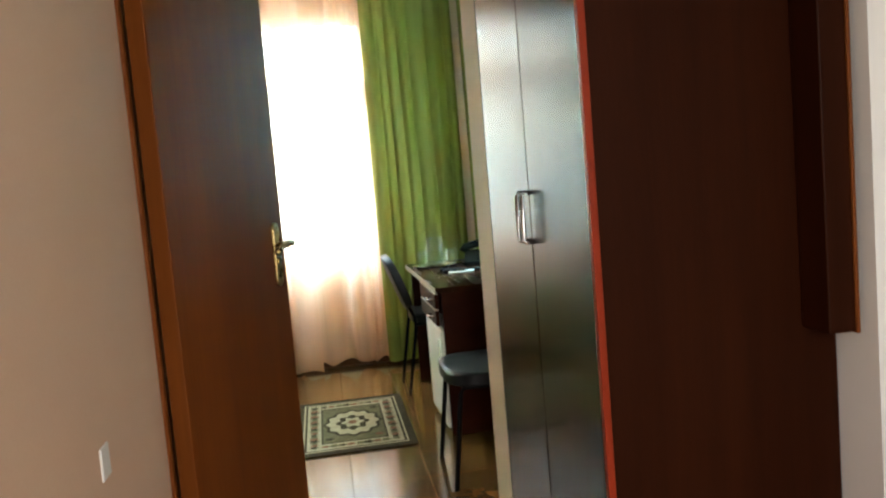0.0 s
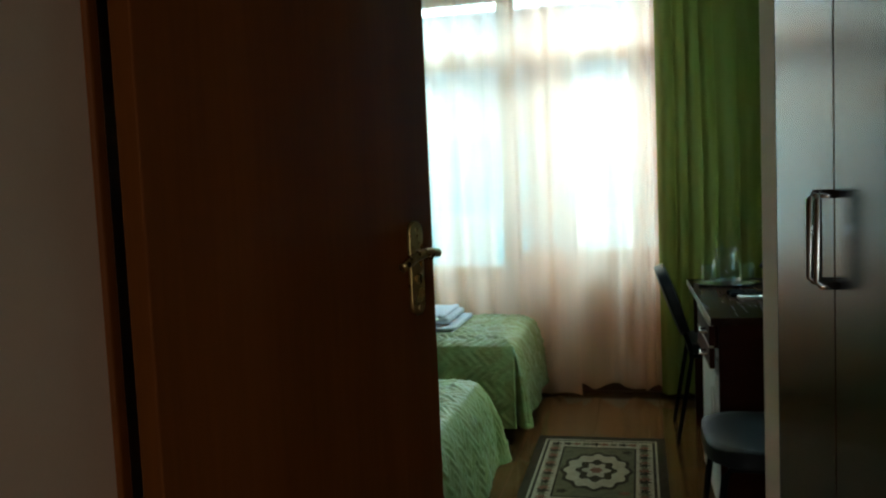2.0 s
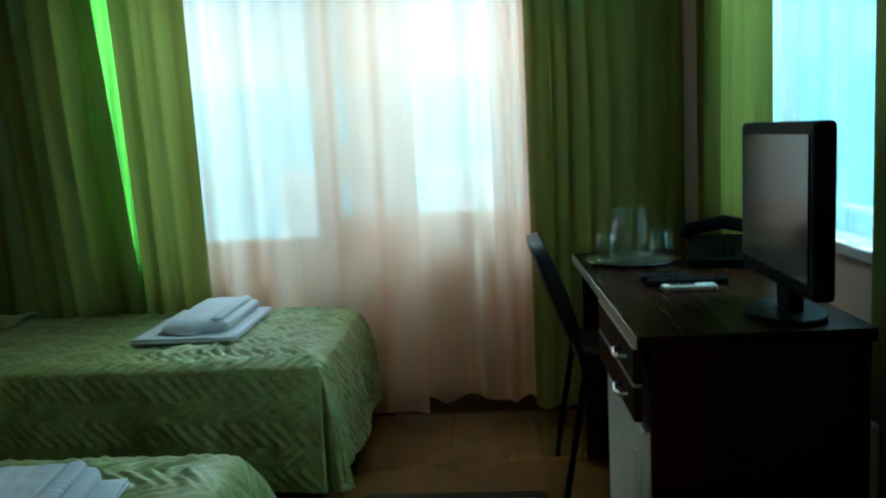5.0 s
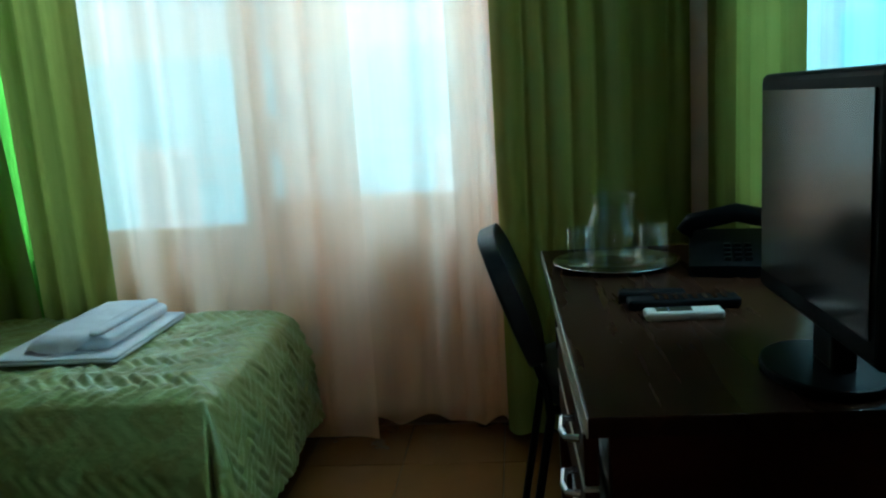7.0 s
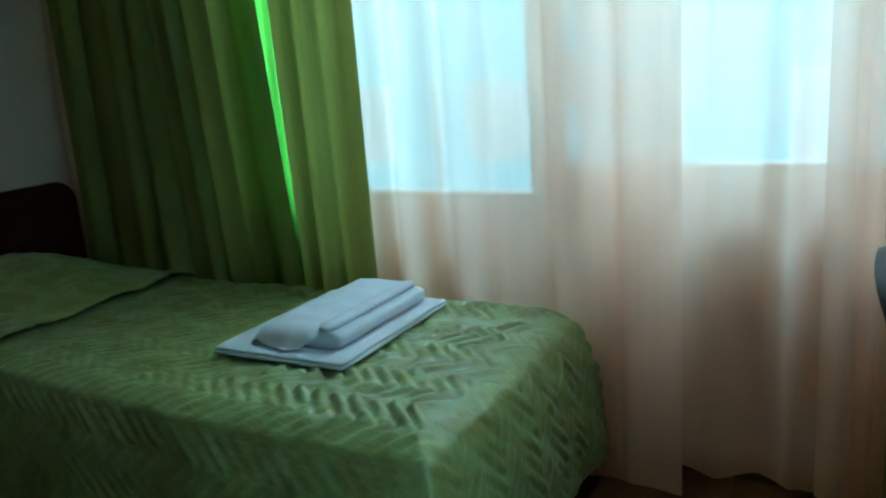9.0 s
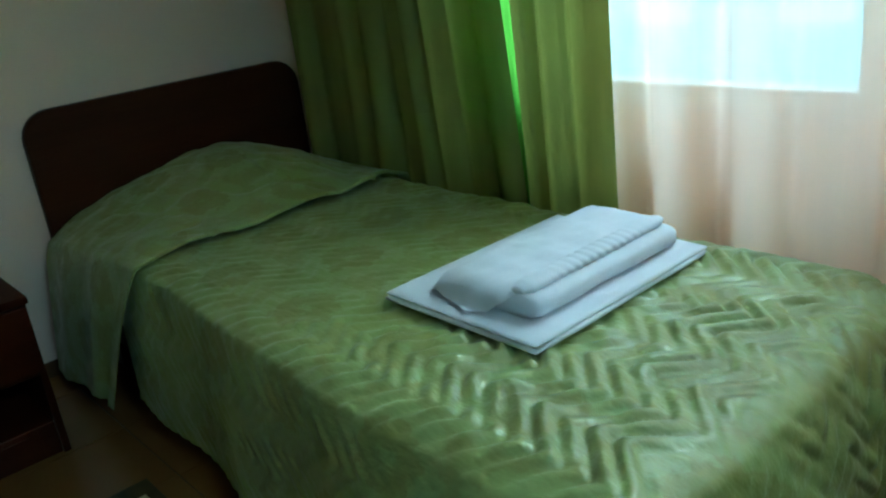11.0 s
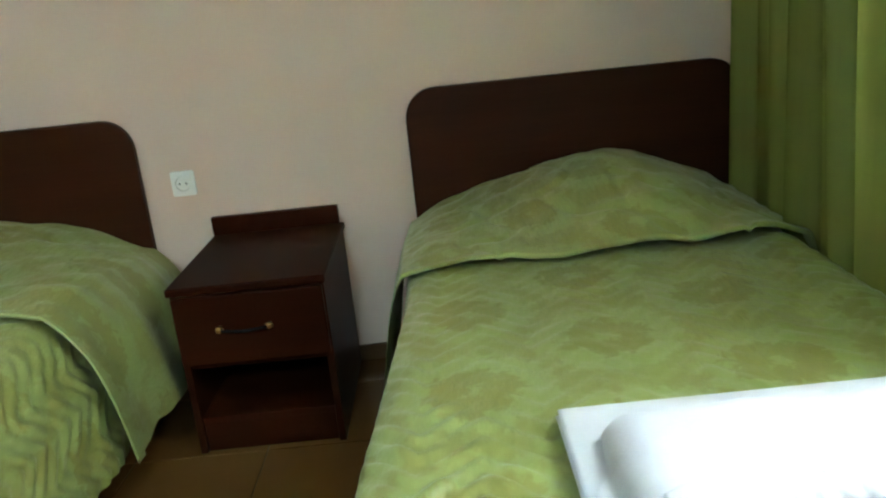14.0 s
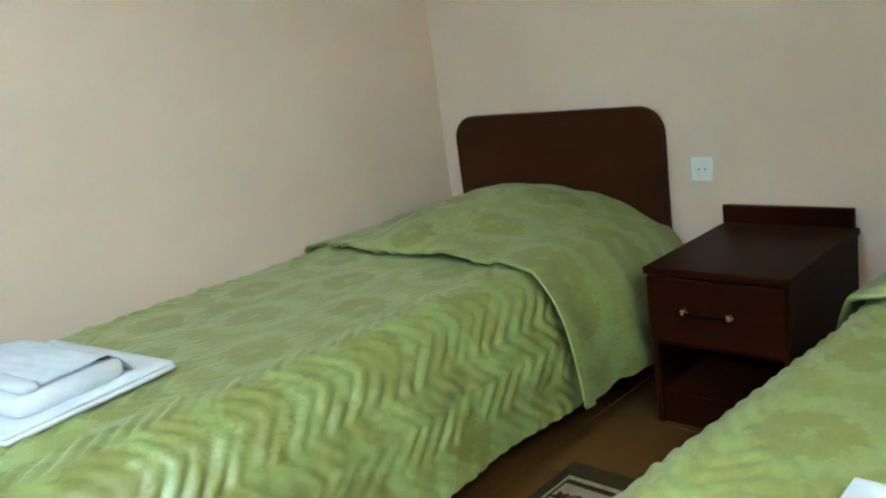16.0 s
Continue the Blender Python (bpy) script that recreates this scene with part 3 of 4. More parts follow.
def bedspread(x0, x1, y0, y1, top, flare, wall_side, reach):
    """Cover draped over a bed: the top and its hanging sides at the foot and along both flanks."""
    cloth = bmesh.new()
    step = 0.0065
    ext = top - (0.14 if wall_side else 0.10)
    ss = np.arange(x0, x1 + ext + 1e-6, step)
    ta, tb = (y0 - (0.05 if wall_side else ext)), y1 + ext
    ts = np.arange(ta, tb + 1e-6, step)
    rows = []
    for s in ss:
        row = []
        near_foot = 1.0 if wall_side else min(max((s - x1 + 0.75) / 0.65, 0.0), 1.0)
        near_foot = near_foot * near_foot * (3 - 2 * near_foot)
        for t in ts:
            ex, ey = max(0.0, s - x1), (t - y1 if t > y1 else (t - y0 if t < y0 else 0.0))
            d = math.hypot(ex, ey)
            if d > ext:
                k = ext / d
                ex, ey, d = ex * k, ey * k, ext
            q = quilt(s, t) * (0.15 if wall_side and t < y0 + 0.03 else 1.0)
            if d < 1e-6:
                inner = min(max((min(y1 - t, t - y0) - 0.04) / 0.08, 0.0), 1.0) * min(max((x1 - s - reach) / 0.3, 0.0), 1.0)
                rim = min(max((min(y1 - t, t - y0, x1 - s) - 0.01) / 0.07, 0.0), 1.0)
                q = q * (0.45 + 0.55 * rim) * (1 - (1.0 if wall_side else 0.78) * inner) * (0.95 if wall_side else 1.2) + 0.004 * inner * noise.noise(Vector((s * 7, t * 12, 2.0)))
            bx_, by_ = min(s, x1), min(max(t, y0), y1)
            if not wall_side:
                by_ -= 0.055 * min(max((s + 1.72) / 0.72, 0.0), 1.0) * min(max((y0 + 0.4 - t) / 0.4, 0.0), 1.0)
            if d < 1e-6:
                edge = min(x1 - s, y1 - t, t - y0)
                z = top + q - 0.02 * max(0.0, 1 - edge / 0.06) ** 2
                row.append((bx_, by_, z))
                continue
            nx, ny = ex / d, ey / d
            flank = abs(ny)
            out = ((0.06 if wall_side else 0.04 + 0.01 * flank) + 0.005 * flank) * (1 - math.exp(-d / 0.09)) + (0.05 * (1 - flank) + flare * flank) * d
            if t < y0:
                out *= 0.4 + 0.6 * near_foot
            out += q * (0.68 if wall_side else 0.85 - 0.45 * flank) * (0.45 + 0.55 * min(d / 0.07, 1.0))
            if ex > 0 and abs(ey) > 0:
                turn = math.atan2(abs(ey), ex)
                out += (0.04 * math.sin(2 * turn) ** 2 - 0.085 * math.exp(-((turn - 1.2) / 0.13) ** 2)) * d / ext
            out += 0.010 * math.sin((s if abs(ey) > ex else t) * 13.0) * d / ext
            z = top - 0.02 - d
            row.append((bx_ + nx * out, by_ + ny * out, z))
        rows.append(row)
    grid_mesh(rows, cloth)
    bmesh.ops.remove_doubles(cloth, verts=cloth.verts, dist=0.0008)
    return cloth


def pillow_fold(x0, x1, y0, y1, top, hump, drop_far, drop_near, wall_side):
    """The turned-back end of the cover over the pillow, hanging at the sides."""
    rows = []
    cols = 150
    for i in range(61):
        u = i / 60
        x = x0 + (x1 - x0) * u
        row = []
        for j in range(cols + 1):
            w = -0.45 + 1.9 * j / cols
            t = min(max(w, 0), 1)
            side = (max(0.0, -w) / 0.45, max(0.0, w - 1) / 0.45)
            arch = max(0.0, math.sin(math.pi * t ** (0.84 if wall_side else 1.42))) ** (2.1 if wall_side else 1.5)
            prof = math.sin(math.pi * min(1.0, (0.12 + 0.88 * u) ** 0.75)) ** 0.9
            lift = hump * arch * prof + 0.022 - 0.016 * max(0.0, 1 - min(t, 1 - t) / 0.1) ** 2
            lift += 0.016 * max(0.0, (u - 0.84) / 0.16) * max(0.0, 0.7 + 1.3 * noise.noise(Vector((t * 5.0, y0, 1.7))))
            wr = 0.011 * noise.noise(Vector((x * 7, t * 5, y0))) + 0.007 * noise.noise(Vector((x * 18 + 5 * t, t * 12, y0 + 3)))
            crease = abs(noise.noise(Vector((x * 5 - 3.5 * t, t * 4 + 2 * x, y0 + 8))))
            wr -= 0.010 * max(0.0, 1 - crease / 0.06) * (arch > 0.05)
            y = y0 + (y1 - y0) * t
            slump = max(0.0, 1 - (1 - t if wall_side else t) / 0.3) ** 1.5 * max(0.0, 1 - u / 0.75)
            z = top + lift + wr - 0.055 * slump
            d = side[0] * drop_near + side[1] * drop_far
            x2 = x + 0.016 * noise.noise(Vector((t * 4.5, y0, 9.0))) * max(0.0, (u - 0.7) / 0.3)
            if d > 0:
                ripple = 0.007 * math.sin(x * 24 + 4 * d) * min(1.0, d / 0.1)
                if wall_side:
                    out = 0.022 + 0.09 * (1 - math.exp(-d / 0.09)) + 0.15 * d + ripple
                    x2 += 0.06 * d * u
                else:
                    out = 0.010 + 0.02 * (1 - math.exp(-d / 0.05)) + 0.17 * d + ripple
                    x2 -= 0.42 * d * u ** 3
                y += out if w > 1 else -out
                z -= d
            row.append((x2, y, z))
        rows.append(row)
    rows.append([(x - 0.006, y, z - 0.010) for x, y, z in rows[-1]])
    rows.append([(x - 0.05, y, z - 0.013) for x, y, z in rows[-2]])
    return grid_mesh(rows)


def make_bed(label_bed, label_cover, y0, y1, x_foot, top, wall_side):
    bed = thing("bed", label_bed, "bed", (X_LEFT, (y0 + y1) / 2, 0), group="twin beds")
    oy = (y0 + y1) / 2
    hw, hc = (0.425, 0.025) if wall_side else (0.465, 0.059)
    part("headboard", slab(rounded(hc - hw, hc + hw, 0.06, 0.797, 0.085, top_only=True), 0.004, 0.034, "x", 0.006), M_HEAD, bed, "dark wooden headboard with rounded corners")
    part("bed_base", bx(0.04, x_foot - X_LEFT - 0.05, y0 - oy + 0.04, y1 - oy - 0.04, 0.13, 0.27, 0.01), M_HEAD, bed)
    part("mattress", bx(0.4, x_foot - X_LEFT - 0.02, y0 - oy + 0.012, y1 - oy - 0.012, 0.27, top - 0.012, 0.03, 3), M_TOWEL, bed)
    for lx in (0.12, x_foot - X_LEFT - 0.15):
        for ly in (y0 - oy + 0.1, y1 - oy - 0.1):
            part("leg", bx(lx - 0.03, lx + 0.03, ly - 0.03, ly + 0.03, 0, 0.13, 0.004), M_HEAD, bed)
    cover = thing("bedspread", label_cover, "bedspread", (0, 0, 0), group="green bedspreads")
    part("cover", bedspread(-2.0, x_foot, y0, y1, top, 0.10 if wall_side else 0.06, wall_side, 0.3 if wall_side else 0.5), M_SATIN, cover, "quilted green satin with zigzag stitching", smooth=True)
    part("turned_down_end", pillow_fold(-2.49, -1.79 if wall_side else -1.815, y0, y1, top, 0.08 if wall_side else 0.106, 0.34, 0.02 if wall_side else 0.40, wall_side), M_SATIN, cover, "green satin folded back over the pillow", smooth=True)
    pil = bmesh.new()
    bmesh.ops.create_icosphere(pil, subdivisions=3, radius=1.0)
    for v in pil.verts:
        v.co = Vector((math.copysign(abs(v.co.x) ** 0.6, v.co.x) * 0.14, math.copysign(abs(v.co.y) ** 0.6, v.co.y) * 0.2, v.co.z * 0.022))
    p = part("pillow", pil, M_TOWEL, None, smooth=True)
    p.matrix_world = pose(-2.2, oy, top + 0.03)
    tagged(p, "white pillow tucked under the bedspread", "pillow")
    return bed


make_bed("dark wooden single bed standing against the wall", "green quilted satin bedspread on the wall-side bed", -0.43, 0.43, -0.45, 0.482, True)
make_bed("dark wooden single bed standing near the window", "green quilted satin bedspread on the window-side bed", 1.209, 2.03, -0.415, 0.482, False)


def towel_stack(x0, x1, y0, y1, z, label, seed, rz=0.0):
    """A bath towel folded flat under a rolled and draped hand towel."""
    tw = thing("towel_set", label, "towels", ((x0 + x1) / 2, (y0 + y1) / 2, z), rz=rz)
    w, d = (x1 - x0) / 2, (y1 - y0) / 2

    def layer(hw, hd, z0, h, k):
        bm = bmesh.new()
        bmesh.ops.create_cube(bm, size=2.0)
        bmesh.ops.subdivide_edges(bm, edges=bm.edges, cuts=13, use_grid_fill=True)
        for v in bm.verts:
            x, y, zz = v.co
            n = noise.noise(Vector((x * 2.2, y * 2.2, seed + k)))
            soft = 1 - 0.02 * zz * zz
            rim = max(abs(x), abs(y)) ** 8
            v.co = Vector((x * hw * soft + 0.005 * n, y * hd * soft, z0 + (zz + 1) / 2 * (h - 0.25 * h * rim * (zz > 0)) + 0.003 * n * (zz > 0)))
        return bm
    part("bath_towel", layer(w, d, 0.0, 0.014, 0), M_TOWEL, tw, "flat folded white bath towel", smooth=True)
    part("bath_towel_fold", layer(w * 0.99, d * 0.99, 0.0095, 0.014, 5), M_TOWEL, tw, smooth=True)
    z1, hh = 0.021, 0.044
    xa, xb, ya, yb = -w * 0.50, w * 0.78, -d * 0.76, d * 0.86
    mid = bmesh.new()
    rings = []
    for i in range(31):
        v = i / 30
        end = 1 - 0.06 * max(0.0, abs(2 * v - 1) - 0.94) / 0.06
        ring = []
        for k in range(40):
            a = 2 * math.pi * k / 40
            ca, sa = math.cos(a), math.sin(a)
            px = math.copysign(abs(ca) ** 0.4, ca) * end
            pz = math.copysign(abs(sa) ** 0.62, sa) * end
            n = noise.noise(Vector((ca * 1.5, v * 6, seed)))
            ring.append(mid.verts.new(((xa + xb) / 2 + px * (xb - xa) / 2 + 0.003 * n, ya + (yb - ya) * v, z1 + hh / 2 + pz * hh / 2 * (1 + 0.08 * n * (pz > 0)))))
        rings.append(ring)
    for a, b in zip(rings, rings[1:]):
        for k in range(40):
            mid.faces.new((a[k], a[(k + 1) % 40], b[(k + 1) % 40], b[k]))
    mid.faces.new(list(reversed(rings[0])))
    mid.faces.new(rings[-1])
    bmesh.ops.recalc_face_normals(mid, faces=mid.faces)
    part("rolled_towel", mid, M_TOWEL, tw, "thick rolled white towel", smooth=True)
    top = z1 + hh + 0.004
    xl, xr = xa + 0.012, w * 0.50
    rows = []
    for i in range(61):
        row = []
        for j in range(45):
            q = j / 44
            su = q * (xr - xl + 0.052)
            flap = 0.085 * max(0.0, 1 - abs(q - 0.66) / (0.66 if q < 0.66 else 0.34))
            sv = i / 60 * (yb - ya + flap)
            n = noise.noise(Vector((q * 4, sv * 9, seed + 2)))
            fine = noise.noise(Vector((q * 10, sv * 22, seed + 9)))
            dx, dy = max(0.0, 0.052 - su), max(0.0, sv - (yb - ya))
            x = (xr - (xr - xl) + (su - 0.052)) if dx == 0 else xl - 0.016 * math.sin(min(1.0, dx / 0.03) * 1.57) - 0.3 * dx
            y = yb - sv if dy == 0 else ya - 0.012 * math.sin(min(1.0, dy / 0.02) * 1.57) - 0.36 * dy + 0.12 * dy * noise.noise(Vector((q * 7, 3.0, seed)))
            edge = min(su - 0.052 if dx == 0 else 0.0, (yb - ya) - sv if dy == 0 else 0.0)
            z = top + 0.008 * math.sin(math.pi * min(1.0, q)) - dx * 0.95 - dy * 0.84 - 0.007 * max(0.0, 1 - max(edge, 0.0) / 0.03) ** 2 + 0.005 * n + 0.0025 * fine + 0.004 * max(0.0, noise.noise(Vector((q * 2.5, sv * 34, seed + 5)))) * (0.4 + 0.6 * (1 - q)) - 0.007 * (1 - q)
            row.append((x, y, max(z, 0.0275 + 0.002 * fine)))
        rows.append(row)
    drape = grid_mesh(rows)
    bmesh.ops.recalc_face_normals(drape, faces=drape.faces)
    if sum(f.normal.z for f in drape.faces) < 0:
        bmesh.ops.reverse_faces(drape, faces=drape.faces)
    part("draped_towel", drape, M_TOWEL, tw, "thin hand towel draped over the roll", smooth=True)
    hem = bmesh.new()
    rings = []
    for i in range(121):
        v = i / 120
        mid_v = max(0.0, 1 - abs(v - 0.5) / 0.36)
        rr = 0.0145 * min(1.0, 0.55 + 9 * v, 0.55 + 9 * (1 - v))
        rib = 0.2 * min(1.0, mid_v * 2)
        ring = []
        for k in range(20):
            w = 2 * math.pi * k / 20
            r = rr * (1 + rib * (abs(math.sin(v * 60 + 1.3 * math.sin(w))) - 0.6))
            ring.append(hem.verts.new((xr + 0.006 + 1.5 * r * math.cos(w), ya + (yb - ya) * v, top + 0.001 + 0.8 * r * math.sin(w))))
        rings.append(ring)
    for a, b in zip(rings, rings[1:]):
        for k in range(20):
            hem.faces.new((a[k], a[(k + 1) % 20], b[(k + 1) % 20], b[k]))
    hem.faces.new(list(reversed(rings[0])))
    hem.faces.new(rings[-1])
    bmesh.ops.recalc_face_normals(hem, faces=hem.faces)
    part("ribbed_hem", hem, M_TOWEL, tw, "rolled ribbed towel hem", smooth=True)
    return tw


towel_stack(-1.15, -0.768, 1.414, 1.922, 0.496, "folded white towels stacked on the window-side bed", 1.0)
towel_stack(-0.943, -0.583, -0.268, 0.192, 0.492, "folded white towels stacked on the wall-side bed", 7.0, 8.0)

# ---------- bedside ----------
ns = thing("nightstand", "dark mahogany nightstand with a drawer and open shelf", "nightstand", (X_LEFT, 0.813, 0))
D, W2 = 0.485, 0.183
part("side_panel", bx(0.01, D, -W2, -W2 + 0.018, 0, 0.42, 0.002), M_MAHOG, ns)
part("side_panel", bx(0.01, D, W2 - 0.018, W2, 0, 0.42, 0.002), M_MAHOG, ns)
part("top", bx(0.008, D + 0.012, -W2 - 0.006, W2 + 0.006, 0.42, 0.44, 0.004), M_MAHOG, ns)
part("back_panel", bx(0.006, 0.026, -W2 - 0.005, W2 - 0.006, 0.44, 0.494, 0.003), M_MAHOG, ns)
part("back_board", bx(0.004, 0.012, -W2 + 0.018, W2 - 0.018, 0.02, 0.42, 0.001), M_MAHOG, ns)
part("shelf", bx(0.02, D - 0.01, -W2 + 0.018, W2 - 0.018, 0.075, 0.093, 0.002), M_MAHOG, ns)
part("shelf", bx(0.02, D - 0.01, -W2 + 0.018, W2 - 0.018, 0.225, 0.24, 0.002), M_MAHOG, ns)
part("plinth", bx(D - 0.03, D - 0.012, -W2 + 0.018, W2 - 0.018, 0, 0.075, 0.002), M_MAHOG, ns)
dr = part("drawer", bx(D - 0.002, D + 0.016, -W2 + 0.004, W2 - 0.004, 0.242, 0.416, 0.004), M_MAHOG, ns)
part("handle", tube([(D + 0.02, -0.070, 0.336), (D + 0.042, -0.062, 0.336), (D + 0.044, -0.012, 0.332), (D + 0.042, 0.038, 0.336), (D + 0.02, 0.046, 0.336)], 0.0042), M_BLACK, dr, "dark bow handle")
for s in (-1, 1):
    k = part("handle_cap", lathe([(0.0, 0.0), (0.009, 0.001), (0.0095, 0.006), (0.006, 0.012), (0.0, 0.013)], 14), M_BRASS, dr, "brass handle end", smooth=True)
    k.matrix_local = pose(D + 0.024, s * 0.059 - 0.012, 0.336, 0, 90, 0)

sock = thing("wall_socket", "white plastic wall socket beside the bed", "socket", (X_LEFT, 0.562, 0.598))
part("cover_plate", slab(rounded(-0.034, 0.034, -0.036, 0.036, 0.007), 0, 0.01, "x", 0.002), M_WHITEPL, sock)
dish = part("socket_dish", lathe([(0.0, 0.002), (0.019, 0.002), (0.0205, 0.008), (0.023, 0.009)], 24), M_WHITEPL, sock)
dish.matrix_local = pose(0.006, 0, 0, 0, 90, 0)
for s in (-1, 1):
    h = part("contact_hole", lathe([(0, 0.0), (0.0028, 0.0), (0.0028, 0.002), (0, 0.002)], 10), M_BLACK, sock)
    h.matrix_local = pose(0.0085, s * 0.0095, 0, 0, 90, 0)


# ---------- rugs ----------
def rug(label, x0, x1, y0, y1):
    r = thing("rug", label, "rug", ((x0 + x1) / 2, (y0 + y1) / 2, 0.0), group="oriental rugs")
    a, b = (x1 - x0) / 2, (y1 - y0) / 2
    part("rug_base", bx(-a, a, -b, b, 0.0, 0.008, 0.002), M_RUG_DARK, r)

    def ring(ia, ib, oa, ob_, z, mat, nm):
        bm = bmesh.new()
        box(bm, -oa, oa, ib, ob_, 0.0082, z)
        box(bm, -oa, oa, -ob_, -ib, 0.0082, z)
        box(bm, -oa, -ia, -ib, ib, 0.0082, z)
        box(bm, ia, oa, -ib, ib, 0.0082, z)
        part(nm, bm, mat, r)
    ring(a * 0.84, b * 0.86, a * 0.87, b * 0.885, 0.0088, M_RUG_LIGHT, "border_line")
    ring(a * 0.56, b * 0.66, a * 0.80, b * 0.83, 0.0088, M_RUG_LIGHT, "border_band")
    part("field", bx(-a * 0.53, a * 0.53, -b * 0.63, b * 0.63, 0.0082, 0.0088, 0), M_RUG_MID, r)

    def oval(ra, rb, z, mat, nm, lobes=0, amp=0.0):
        pts = []
        for k in range(72):
            w = 2 * math.pi * k / 72
            q = 1 + amp * math.cos(lobes * w)
            pts.append((ra * q * math.cos(w), rb * q * math.sin(w)))
        part(nm, slab(pts, 0.0082, z), mat, r)
    oval(a * 0.50, b * 0.48, 0.0094, M_RUG_DARK, "medallion_ring", 12, 0.05)
    oval(a * 0.44, b * 0.42, 0.0100, M_RUG_LIGHT, "medallion", 12, 0.07)
    oval(a * 0.27, b * 0.26, 0.0106, M_RUG_DARK, "medallion_heart", 8, 0.12)
    oval(a * 0.17, b * 0.16, 0.0112, M_RUG_LIGHT, "medallion_flower", 6, 0.22)
    oval(a * 0.08, b * 0.07, 0.0118, M_RUG_RED, "medallion_eye", 6, 0.15)
    rnd = random.Random(4)
    spots = []
    for k in range(22):
        v = -0.74 + 1.48 * k / 21
        spots += [(-0.68 * a, v * b), (0.68 * a, v * b)]
    for k in range(8):
        u = -0.5 + 1.0 * k / 7
        spots += [(u * a, -0.745 * b), (u * a, 0.745 * b)]
    spots += [(sx * 0.42 * a, sy * 0.52 * b) for sx in (-1, 1) for sy in (-1, 1)]
    for k, (px, py) in enumerate(spots):
        n, rad = 5 + k % 3, 0.017 + 0.006 * rnd.random()
        pts = [(px + rad * (1 + 0.35 * math.cos(n * w)) * math.cos(w), py + rad * (1 + 0.35 * math.cos(n * w)) * math.sin(w)) for w in [2 * math.pi * q / 30 for q in range(30)]]
        part("flower", slab(pts, 0.0082, 0.0096), (M_RUG_DARK, M_RUG_MID, M_RUG_RED)[k % 3], r)
    return r


rug("patterned oriental rug with a cream medallion on tiles", -0.305, 0.30, 0.24, 1.21)
rug("patterned oriental rug lying between the two beds", -1.75, -0.78, 0.56, 1.07)


# ---------- entrance passage ----------
wr = thing("wardrobe", "tall dark brown two-door wardrobe in the passage", "wardrobe", (0.485, -2.07, 0))
part("side_panel", bx(0.0, 0.51, 0.0, 0.02, 0, 2.35, 0.001), M_WENGE_SIDE, wr, "mahogany side panel")
part("edge_band", bx(-0.016, 0.0, -0.001, 0.018, 0, 2.35, 0.002), M_REDEDGE, wr, "red-brown edge strip")
part("side_panel", bx(0.0, 0.51, 1.045, 1.065, 0, 2.35, 0.001), M_WENGE_SIDE, wr)
part("top_panel", bx(0.0, 0.51, 0.02, 1.045, 2.33, 2.35, 0.001), M_WENGE_SIDE, wr)
part("plinth", bx(0.01, 0.03, 0.02, 1.045, 0, 0.07, 0.001), M_WENGE_SIDE, wr)
part("back_board", bx(0.495, 0.505, 0.02, 1.045, 0.0, 2.33, 0.001), M_WENGE_SIDE, wr)
for y0, y1, hy in ((0.022, 0.531, 0.506), (0.535, 1.044, 0.56)):
    d = part("door", bx(-0.002, 0.016, y0, y1, 0.075, 2.345, 0.003), M_WENGE, wr, "dark brown glossy laminate door")
    part("handle", tube([(-0.002, hy, 1.11), (-0.026, hy, 1.11), (-0.03, hy, 1.116), (-0.03, hy, 1.234), (-0.026, hy, 1.24), (-0.002, hy, 1.24)], 0.006, 10), M_CHROME, d, "brushed steel bow handle", smooth=True)

cr = thing("coat_rack_panel", "dark wooden coat rack panel hung on the wall", "coat rack", (1.0, -2.14, 0.925))
part("board", bx(-0.085, -0.026, -0.03, 0.066, 0, 1.2, 0.004), M_WENGE_SIDE, cr)
part("frame_strip", bx(-0.0255, -0.017, -0.032, 0.066, -0.004, 1.204, 0.003), M_DOOR, cr, "lighter wooden edge strip")

casing = thing("door_casing", "brown wooden casing of the bathroom door", "door frame", (-0.43, -1.94, 0))
tagged(casing, kind="structure")
part("jamb_trim", bx(-0.002, 0.018, -0.022, 0.0, 0, 2.11, 0.004), M_DOOR, casing)
part("jamb_trim", bx(-0.002, 0.018, 0.70, 0.775, 0, 2.11, 0.004), M_DOOR, casing)
part("head_trim", bx(-0.002, 0.018, 0.0, 0.70, 2.04, 2.11, 0.004), M_DOOR, casing)
part("jamb_lining", bx(-0.1, -0.004, 0.0, 0.02, 0, 2.04, 0.002), M_DOOR, casing)
part("jamb_lining", bx(-0.1, -0.004, 0.68, 0.70, 0, 2.04, 0.002), M_DOOR, casing)
part("head_lining", bx(-0.1, -0.004, 0.02, 0.68, 2.02, 2.04, 0.002), M_DOOR, casing)

door = tagged(thing("door_1", "brown veneered bathroom door standing ajar into the passage", "door", (-0.374, -1.935, 0.008), rz=-17.0), kind="structure")
part("leaf", bx(-0.04, 0.0, 0.0, 0.672, 0, 2.01, 0.003), M_DOOR, door)
hy, hz = 0.602, 1.143
pl = part("lock_plate", slab(rounded(hy - 0.0225, hy + 0.0225, hz - 0.113, hz + 0.062, 0.0224, 10), 0.0, 0.008, "x", 0.002), M_BRASS, door, "aged brass lock plate")
for z in (hz + 0.046, hz - 0.099):
    s = part("screw", lathe([(0, 0.0), (0.005, 0.0), (0.004, 0.0018), (0, 0.002)], 12), M_BRASS, pl)
    s.matrix_local = pose(0.008, hy, z, 0, 90, 0)
